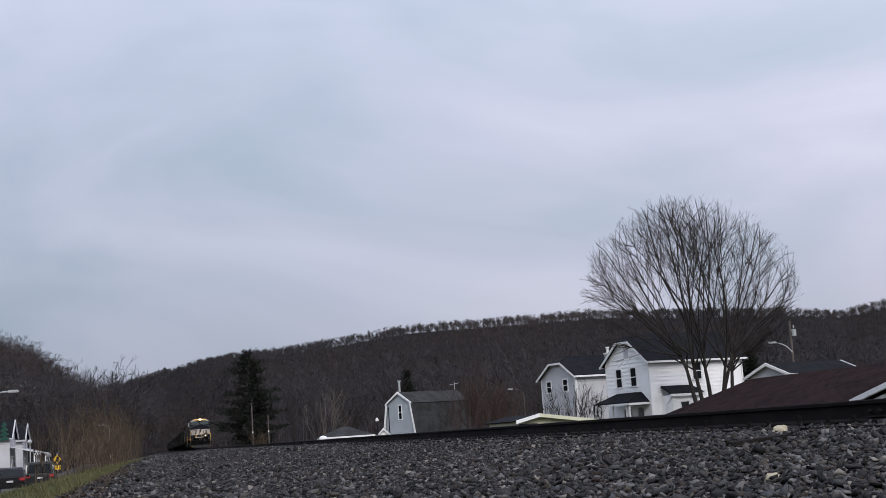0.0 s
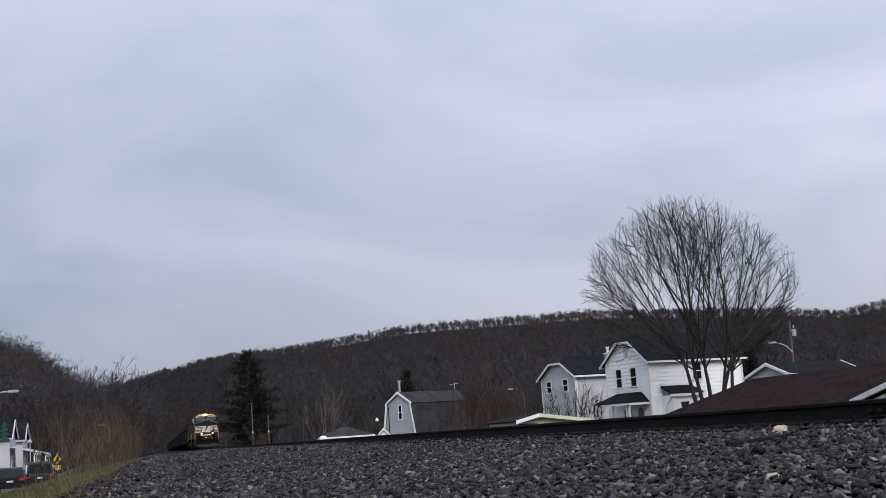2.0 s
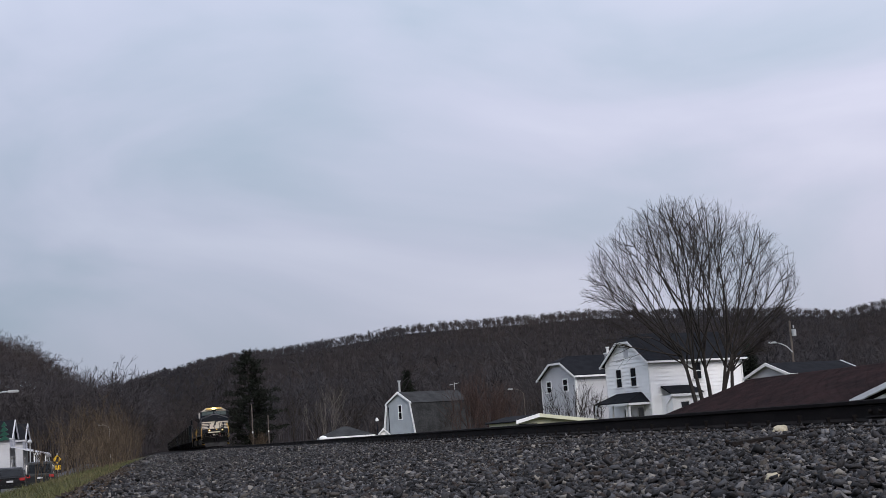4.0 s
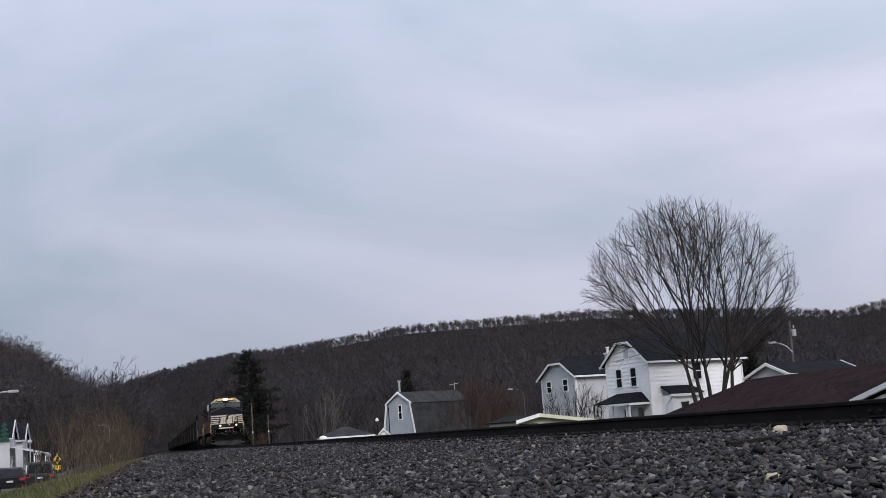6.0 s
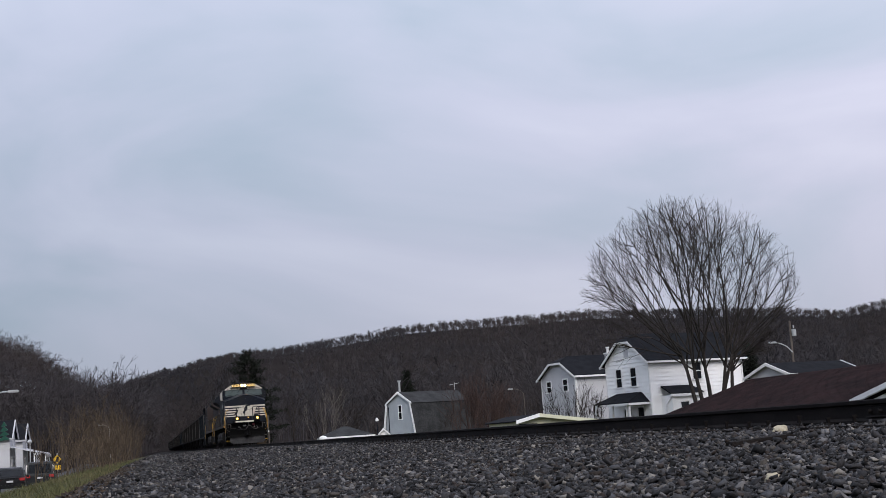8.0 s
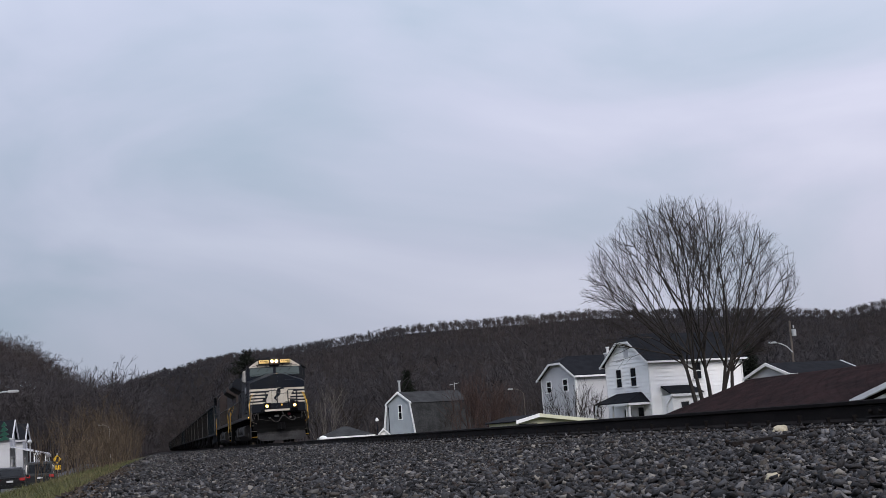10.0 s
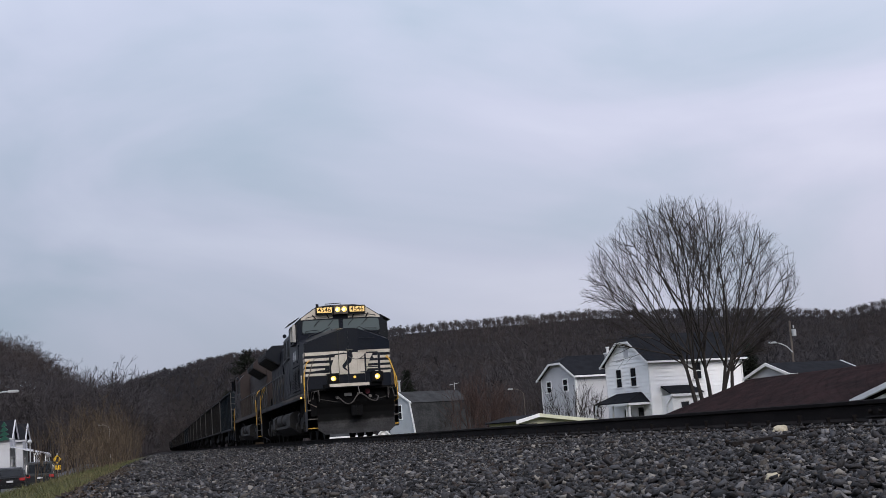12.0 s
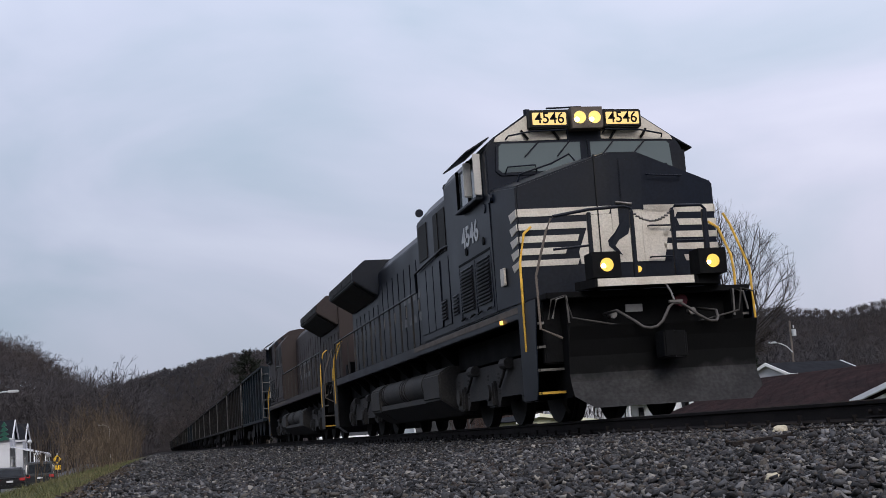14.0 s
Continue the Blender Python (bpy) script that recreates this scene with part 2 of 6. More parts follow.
M_TAIL = mat("red_tail_lamp", (0.35, 0.03, 0.03), 0.25, vary=0.1, bump=0)
M_SIGN = mat("yellow_sign", (0.75, 0.45, 0.03), 0.5, vary=0.1, scale=3)
M_GREENSIGN = mat("green_sign", (0.008, 0.06, 0.04), 0.5, vary=0.1, scale=3)
M_COAL = mat("coal", (0.015, 0.015, 0.016), 0.8, vary=0.4, scale=3, fine=10, bump=1.0)


# ---------------------------------------------------------------- building blocks
def part(name, bm, material, parent=None, label="", smooth=False):
    me = bpy.data.meshes.new(name)
    bmesh.ops.recalc_face_normals(bm, faces=bm.faces)
    if smooth:
        for f in bm.faces:
            f.smooth = True
    bm.to_mesh(me)
    bm.free()
    me.materials.append(material)
    ob = new(name, me)
    ob.parent = parent
    return tagged(ob, label)


def empty(name, label, category, group="", m=None):
    ob = new(name)
    if m is not None:
        ob.matrix_basis = m
    return tagged(ob, label, category, group)


def quad_mesh(name, verts, faces, material, smooth=False):
    me = bpy.data.meshes.new(name)
    me.from_pydata([tuple(v) for v in verts], [], [tuple(f) for f in faces])
    me.update()
    me.materials.append(material)
    if smooth:
        me.polygons.foreach_set("use_smooth", [True] * len(me.polygons))
    return new(name, me)


def box(x0, x1, y0, y1, z0, z1, bm=None, bevel=0.0):
    bm = bm or bmesh.new()
    made = bmesh.ops.create_cube(bm, size=1)["verts"]
    for v in made:
        v.co = Vector((x0 + (v.co.x + 0.5) * (x1 - x0), y0 + (v.co.y + 0.5) * (y1 - y0), z0 + (v.co.z + 0.5) * (z1 - z0)))
    if bevel:
        es = list({e for v in made for e in v.link_edges})
        bmesh.ops.bevel(bm, geom=es, offset=bevel, segments=2, affect="EDGES")
    return bm


def rod(points, r, bm=None, seg=8, r2=None):
    """A round bar along a line of points; r2: its radius at the end."""
    bm = bm or bmesh.new()
    pts = [Vector(p) for p in points]
    rings = []
    for i, p in enumerate(pts):
        a, b = pts[max(i - 1, 0)], pts[min(i + 1, len(pts) - 1)]
        d = (b - a).normalized()
        side = d.cross(Vector((0, 0, 1)) if abs(d.z) < 0.9 else Vector((1, 0, 0))).normalized()
        up = side.cross(d)
        rad = r if r2 is None else r + (r2 - r) * i / (len(pts) - 1)
        rings.append([bm.verts.new(p + (side * math.cos(t) + up * math.sin(t)) * rad) for t in (2 * math.pi * j / seg for j in range(seg))])
    for a, b in zip(rings, rings[1:]):
        for j in range(seg):
            bm.faces.new((a[j], a[(j + 1) % seg], b[(j + 1) % seg], b[j]))
    bm.faces.new(rings[0][::-1])
    bm.faces.new(rings[-1])
    return bm


def prism(poly, axis, a, b, bm=None, bevel=0.0):
    """A polygon, given in the two other axes, drawn out along axis (0, 1 or 2) from a to b."""
    bm = bm or bmesh.new()
    ends = []
    for v in (a, b):
        ring = []
        for p, q in poly:
            co = [p, q]
            co.insert(axis, v)
            ring.append(bm.verts.new(co))
        ends.append(ring)
    fs = [bm.faces.new(ends[0]), bm.faces.new(ends[1][::-1])]
    n = len(poly)
    for i in range(n):
        fs.append(bm.faces.new((ends[0][i], ends[1][i], ends[1][(i + 1) % n], ends[0][(i + 1) % n])))
    if bevel:
        bmesh.ops.bevel(bm, geom=list({e for f in fs for e in f.edges}), offset=bevel, segments=2, affect="EDGES")
    return bm


def disc(center, axis, r, depth, bm=None, seg=24):
    c = Vector(center)
    d = Vector((0, 0, 0))
    d[axis] = depth / 2
    return rod([c - d, c + d], r, bm, seg)


def words(text, size, m, material, parent, name="lettering", depth=0.004, stretch=1.0, bold=0.022):
    cu = bpy.data.curves.new(name, "FONT")
    cu.body, cu.size, cu.align_x, cu.align_y, cu.extrude, cu.offset = text, size, "CENTER", "CENTER", depth, size * bold
    tmp = bpy.data.objects.new(name, cu)
    scene.collection.objects.link(tmp)
    me = bpy.data.meshes.new_from_object(tmp.evaluated_get(bpy.context.evaluated_depsgraph_get()))
    bpy.data.objects.remove(tmp)
    me.transform(m @ Matrix.Diagonal((stretch, 1, 1, 1)))
    me.materials.clear()
    me.materials.append(material)
    ob = new(name, me)
    ob.parent = parent
    return ob


# ---------------------------------------------------------------- ground and track
RIDGE = ((-30, 2.0), (-4, 2.2), (0.6, 3.05), (1.8, 3.4), (3.7, 3.64), (5.4, 3.7), (8.4, 4.0), (10.9, 4.24), (14.6, 4.29), (18.8, 4.34), (26.9, 3.78), (29.2, 3.48), (31.2, 3.78), (45, 4.5), (90, 3.0))
SLOPE = ((-60, 4.5), (-12, 3.9), (-6.3, 3.35), (-4.0, 2.45), (-2.4, 1.72), (-0.4, 1.25), (1.5, 0.3), (3.0, 0.0), (90, 0.0))


def smooth(a, b, v):
    v = min(1.0, max(0.0, (v - a) / (b - a)))
    return v * v * (3 - 2 * v)


def mix_rows(rows, v):
    for (a, p), (b, q) in zip(rows, rows[1:]):
        if v <= b:
            return p + (q - p) * max(0.0, (v - a) / (b - a))
    return rows[-1][1]


PROFILE = ((-60, -2.4), (-20, -2.25), (-13.6, -2.18), (-12.5, -1.38), (-11.4, -1.07), (-9.4, -0.78), (-8.2, -0.64), (-7.5, -0.56), (-6.0, -0.5), (-1.6, -0.3), (1.6, -0.3), (2.6, -0.4), (5.0, -1.7), (8, -2.0), (60, -2.0))


def ground_z(x, y):
    z = mix_rows(PROFILE, x)
    far = math.hypot(x + 6.4, y)
    if far > 150:
        az = math.degrees(math.atan2(x + 6.4, y))
        lift = smooth(340, 1150, far) * math.tan(radians(mix_rows(RIDGE, az))) * 1150
        near = smooth(190, 450, far) * math.tan(radians(mix_rows(SLOPE, az))) * 450
        z += max(lift, near) * max(smooth(850, 1080, y), smooth(7, 45, abs(x)), 1.0 if y < 0 else 0.0)
        z += 5 * smooth(300, 700, far) * noise.noise((x * 0.006, y * 0.006, 0.3))
    return z


def steps(*runs):
    out = []
    for a, b, n in runs:
        out += [a + (b - a) * i / n for i in range(n)]
    return out + [runs[-1][1]]


def ground():
    xs = steps((-2600, -700, 10), (-700, -60, 26), (-60, -13.6, 8)) + [-12.5, -12.0, -11.4, -10.4, -9.4, -8.8, -8.2, -7.5, -6.0, -4, -1.6, 1.6, 2.6, 3.8, 5, 6.5] + steps((8, 60, 8), (60, 760, 42), (760, 2600, 16))
    ys = steps((-900, -40, 8), (-40, 160, 40), (160, 700, 50), (700, 1500, 40), (1500, 3200, 10))
    verts = [(x, y, ground_z(x, y) + (0.04 * noise.noise((x * 0.8, y * 0.8, 0)) if x < -7 or x > 5 else 0)) for y in ys for x in xs]
    w = len(xs)
    faces = [(j * w + i, j * w + i + 1, (j + 1) * w + i + 1, (j + 1) * w + i) for j in range(len(ys) - 1) for i in range(w - 1)]
    ob = quad_mesh("ground", verts, faces, M_EARTH, True)
    ob.data.materials.append(M_GRASS)
    for poly in ob.data.polygons:
        c = poly.center
        if -60 < c.x < 60 and c.y < 190:
            poly.material_index = 1
    return tagged(ob, "valley floor with winter grass rising to wooded hills", "ground", kind="structure")


ground()

# ballast bed: a broad, nearly level shoulder of crushed stone
BED = ((-7.6, -0.72), (-7.35, -0.45), (-7.0, -0.405), (-6.0, -0.39), (-4.0, -0.35), (-2.5, -0.285), (-1.5, -0.235), (-0.9, -0.205), (1.7, -0.205), (2.2, -0.26), (4.2, -1.45))


def bed_z(x, y):
    z = mix_rows(BED, x)
    lump = 0.022 * noise.noise((x * 1.3, y * 1.3, 1.7)) + 0.012 * noise.noise((x * 4.1, y * 4.1, 5.1))
    return z + (lump if abs(x) > 1.5 else 0.3 * lump)


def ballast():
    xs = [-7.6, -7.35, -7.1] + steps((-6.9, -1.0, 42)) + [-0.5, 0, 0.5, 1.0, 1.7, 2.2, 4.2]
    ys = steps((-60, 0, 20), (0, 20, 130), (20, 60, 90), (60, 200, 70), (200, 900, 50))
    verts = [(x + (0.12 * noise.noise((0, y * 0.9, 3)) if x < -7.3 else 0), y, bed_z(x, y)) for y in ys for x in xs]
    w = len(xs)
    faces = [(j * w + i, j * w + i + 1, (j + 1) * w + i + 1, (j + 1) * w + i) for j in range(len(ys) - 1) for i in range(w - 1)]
    return tagged(quad_mesh("ballast_bed", verts, faces, M_BALLAST), "bed of dark grey crushed stone under the track, gap shade in its colour", "ballast", kind="structure")


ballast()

RAILSHAPE = ((-0.075, -0.176), (0.075, -0.176), (0.075, -0.166), (0.012, -0.145), (0.009, -0.045), (0.036, -0.034), (0.037, -0.008), (0.028, 0.0), (-0.028, 0.0), (-0.037, -0.008), (-0.036, -0.034), (-0.009, -0.045), (-0.012, -0.145), (-0.075, -0.166))


def railway_track():
    track = empty("railway_track", "single railway track with rusty rails on dark wooden ties", "railway track")
    tagged(track, kind="structure")
    for x in (-0.755, 0.755):
        rail = part("rail", prism([(x + p, q) for p, q in RAILSHAPE], 1, -60, 900), M_RAIL, track)
        rail.data.materials.append(M_RAILTOP)
        for poly in rail.data.polygons:
            if poly.center.z > -0.002:
                poly.material_index = 1
    tie_me = plate_me = spike_me = None
    y = 4.0
    i = 0
    while y < 66:
        dx = random.uniform(-0.05, 0.05)
        if tie_me is None:
            tie = part("tie", box(-1.3, 1.3, -0.115, 0.115, -0.37, -0.192, bevel=0.008), M_TIE, track)
            tie_me = tie.data
        else:
            tie = new("tie", tie_me)
            tie.parent = track
        tie.matrix_basis = pose(dx, y, 0, 0, 0, random.uniform(-1, 1))
        if y < 36:
            for s in (-0.755, 0.755):
                if plate_me is None:
                    plate = part("tie_plate", box(-0.17, 0.17, -0.09, 0.09, -0.192, -0.174, bevel=0.004), M_RAIL, track)
                    plate_me = plate.data
                    bm = box(-0.012, 0.012, -0.012, 0.012, -0.19, -0.13)
                    box(-0.022, 0.022, -0.016, 0.016, -0.142, -0.126, bm)
                    spike = part("spike", bm, M_RAIL, track)
                    spike_me = spike.data
                    plate.matrix_basis, spike.matrix_basis = pose(s, y, 0), pose(s - 0.1, y + 0.04, 0)
                else:
                    plate = new("tie_plate", plate_me)
                    spike = new("spike", spike_me)
                    plate.parent = spike.parent = track
                    plate.matrix_basis, spike.matrix_basis = pose(s, y, 0), pose(s - 0.1, y + random.choice((-0.05, 0.05)), random.choice((0, 0.012, 0.03)))
        y += 0.52 + random.uniform(-0.02, 0.02)
        i += 1
    # bolted joint bar on the outer face of the nearer rail
    bm = prism([(-0.803, -0.142), (-0.766, -0.142), (-0.766, -0.048), (-0.798, -0.05), (-0.79, -0.06), (-0.786, -0.13)], 1, 8.75, 9.7)
    joint = part("joint_bar", bm, M_RAIL, track)
    for k in range(6):
        part("bolt", disc((-0.8, 8.83 + k * 0.158, -0.095), 0, 0.019, 0.05, seg=6), M_RAIL, joint)
    return track


railway_track()


def stone_field(name, label, count, area, size, material, seed, faces_kept):
    """Crushed stones scattered over the bed; area: a function that gives one place in the plan."""
    rng = np.random.default_rng(seed)
    base = bmesh.new()
    if faces_kept == 12:
        bmesh.ops.create_cube(base, size=1.35)
        bmesh.ops.triangulate(base, faces=base.faces[:])
    else:
        bmesh.ops.create_cone(base, segments=4, radius1=1.1, radius2=0.0, depth=1.3, cap_ends=True)
        bmesh.ops.triangulate(base, faces=base.faces[:])
    base.verts.ensure_lookup_table()
    bv = np.array([v.co[:] for v in base.verts])
    bf = np.array([[v.index for v in f.verts] for f in base.faces])
    base.free()
    shapes = []
    for k in range(14):
        s = bv * (1 + rng.uniform(-0.5, 0.4, (len(bv), 1)))
        shapes.append(s * np.array([1.0, rng.uniform(0.5, 0.9), rng.uniform(0.28, 0.5)]))
    verts, faces = [], []
    nv = len(bv)
    for i in range(count):
        x, y = area(rng)
        r = size * rng.lognormal(0, 0.3)
        a, b, c = rng.uniform(0, 6.283), rng.normal(0, 0.5), rng.normal(0, 0.5)
        ca, sa, cb, sb, cc, sc = math.cos(a), math.sin(a), math.cos(b), math.sin(b), math.cos(c), math.sin(c)
        rot = np.array([[ca * cb, ca * sb * sc - sa * cc, ca * sb * cc + sa * sc], [sa * cb, sa * sb * sc + ca * cc, sa * sb * cc - ca * sc], [-sb, cb * sc, cb * cc]])
        verts.append((shapes[i % 14] * r) @ rot.T + np.array([x, y, bed_z(x, y) + r * rng.uniform(-0.15, 0.95)]))
        faces.append(bf + i * nv)
    verts, faces = np.concatenate(verts), np.concatenate(faces)
    me = bpy.data.meshes.new(name)
    me.vertices.add(len(verts))
    me.vertices.foreach_set("co", verts.ravel())
    k = faces.shape[1]
    me.loops.add(faces.size)
    me.loops.foreach_set("vertex_index", faces.ravel().astype(np.int32))
    me.polygons.add(len(faces))
    me.polygons.foreach_set("loop_start", (np.arange(len(faces)) * k).astype(np.int32))
    me.update(calc_edges=True)
    me.validate()
    me.materials.append(material)
    return tagged(new(name, me), label, "ballast", kind="stuff")


def wedge(y0, y1, power=1.0):
    def area(rng):
        while True:
            y = y0 + (y1 - y0) * rng.random() ** power
            x = rng.uniform(-7.4, -0.86)
            if -6.9 - 0.12 * y < x < -5.9 + 0.63 * y and y > 8.0 - 2.6 * (x + 6.37):
                return x, y
    return area


stone_field("ballast_stones", "loose dark grey crushed stones beside the rail", 62000, wedge(3.0, 15), 0.0168, M_STONE, 4, 12)
stone_field("ballast_stones", "loose dark grey crushed stones beside the rail", 60000, wedge(15, 36), 0.0208, M_STONE, 5, 10)
stone_field("ballast_stones", "loose dark grey crushed stones beside the rail", 36000, wedge(36, 140, 1.3), 0.042, M_STONE, 6, 10)


def margin(rng):
    return rng.uniform(-7.35, -0.9), rng.uniform(-9, 14)


stone_field("ballast_stones", "loose dark grey crushed stones beside the rail", 5000, margin, 0.02, M_STONE, 7, 10)


# ---------------------------------------------------------------- train
def wheelset(y, parent, r=0.53):
    ws = part("wheelset", disc((0, 0, 0), 0, 0.09, 1.5, seg=12), M_GRIME, parent)
    for s in (-1, 1):
        bm = disc((s * 0.755, 0, 0), 0, r, 0.13, seg=32)
        disc((s * 0.69, 0, 0), 0, r + 0.025, 0.03, bm, 32)
        disc((s * 0.83, 0, 0), 0, 0.16, 0.06, bm, 16)
        part("wheel", bm, M_GRIME, ws)
    ws.matrix_basis = pose(0, y, r)
    return ws


def truck_frame(yc, parent, axles):
    half = (axles[-1] - axles[0]) / 2
    truck = part("truck_frame", box(-0.95, 0.95, yc - 0.4, yc + 0.4, 0.55, 0.95, bevel=0.03), M_TRUCK, parent)
    for s in (-1, 1):
        a, b = s * 1.05, s * 1.2
        poly = [(yc - half - 0.8, 0.5), (yc - half - 0.8, 0.82), (yc - half - 0.35, 0.96), (yc + half + 0.35, 0.96), (yc + half + 0.8, 0.82), (yc + half + 0.8, 0.5)]
        for ax in axles[::-1]:
            poly += [(ax + 0.45, 0.44), (ax + 0.3, 0.3), (ax - 0.3, 0.3), (ax - 0.45, 0.44)]
        part("side_frame", prism(poly, 0, min(a, b), max(a, b)), M_TRUCK, truck)
        for ax in axles:
            bm = box(min(s * 1.02, s * 1.28), max(s * 1.02, s * 1.28), ax - 0.2, ax + 0.2, 0.3, 0.7, bevel=0.03)
            disc((s * 1.27, ax, 0.53), 0, 0.13, 0.1, bm, 16)
            part("axle_box", bm, M_TRUCK, truck)
            for d in (-0.33, 0.33):
                bm = bmesh.new()
                for k in range(6):
                    disc((s * 1.13, ax + d, 0.5 + k * 0.06), 2, 0.09, 0.028, bm, 12)
                disc((s * 1.13, ax + d, 0.64), 2, 0.055, 0.34, bm, 10)
                part("coil_spring", bm, M_TRUCK, truck)
        for d in (-half * 0.52, half * 0.52):
            bm = disc((s * 1.26, yc + d, 0.92), 1, 0.085, 0.34, seg=14)
            rod([(s * 1.26, yc + d, 0.92), (s * 1.26, yc + d + 0.5, 0.6)], 0.025, bm)
            part("brake_cylinder", bm, M_TRUCK, truck)
        part("sand_pipe", rod([(s * 1.1, yc - half - 0.75, 1.1), (s * 1.1, yc - half - 0.78, 0.5), (s * 0.85, yc - half - 0.62, 0.12)], 0.022), M_TRUCK, truck)
    return truck


def grille(x, y0, y1, z0, z1, n, parent, material, thick=0.012):
    fr = part("louvre_panel", box(min(x, x + 0.02), max(x, x + 0.02), y0, y1, z0, z1), M_GRIME, parent)
    s = -1 if x < 0 else 1
    for k in range(n):
        z = z0 + (k + 0.5) * (z1 - z0) / n
        part("louvre_slat", prism([(x, z - 0.3 * (z1 - z0) / n), (x + s * 0.03, z - 0.42 * (z1 - z0) / n), (x + s * 0.03, z - 0.22 * (z1 - z0) / n), (x, z + 0.2 * (z1 - z0) / n)], 1, y0 + 0.03, y1 - 0.03), material, fr)
    return fr


NOSE_X, NOSE_Y = 1.46, 1.67
FOLD = (-0.12, 0.32)


def lamp_case(x0, x1, y0, y1, z0, z1, holes, r):
    """A box whose front plate, at y0, has round holes of radius r side by side."""
    bm = bmesh.new()
    n = len(holes)
    w = (x1 - x0) / n
    for k, (hx, hz) in enumerate(holes):
        a, b = x0 + k * w, x0 + (k + 1) * w
        inner, rim = [], []
        for j in range(32):
            t = 2 * math.pi * j / 32
            c, q = math.cos(t), math.sin(t)
            reach = min(((b if c > 0 else a) - hx) / c if abs(c) > 1e-6 else 9, ((z1 if q > 0 else z0) - hz) / q if abs(q) > 1e-6 else 9)
            inner.append(bm.verts.new((hx + r * c, y0, hz + r * q)))
            rim.append(bm.verts.new((hx + reach * c, y0, hz + reach * q)))
        for j in range(32):
            i = (j + 1) % 32
            bm.faces.new((inner[j], rim[j], rim[i], inner[i]))
    for a, b, c, d in ((x0, x1, z0, z0 + 0.012), (x0, x1, z1 - 0.012, z1), (x0, x0 + 0.012, z0 + 0.012, z1 - 0.012), (x1 - 0.012, x1, z0 + 0.012, z1 - 0.012)):
        box(a, b, y0 + 0.004, y1, c, d, bm)
    box(x0 + 0.012, x1 - 0.012, y1 - 0.015, y1, z0 + 0.012, z1 - 0.012, bm)
    return bm


def lamp_cup(front, r, depth):
    """A reflector: a round cup, open towards -y, closed at its bottom."""
    bm = bmesh.new()
    x, y, z = front
    rings = []
    for rad, d in ((r, -0.008), (r, 0.02), (r * 0.97, depth * 0.5), (r * 0.86, depth * 0.85), (r * 0.6, depth)):
        rings.append([bm.verts.new((x + rad * math.cos(2 * math.pi * j / 28), y + d, z + rad * math.sin(2 * math.pi * j / 28))) for j in range(28)])
    for a, b in zip(rings, rings[1:]):
        for j in range(28):
            bm.faces.new((a[j], a[(j + 1) % 28], b[(j + 1) % 28], b[j]))
    bm.faces.new(rings[-1])
    return bm


def lamp_bulb(centre, r):
    bm = bmesh.new()
    bmesh.ops.create_icosphere(bm, subdivisions=1, radius=r)
    bm.transform(Matrix.Translation(centre))
    return bm


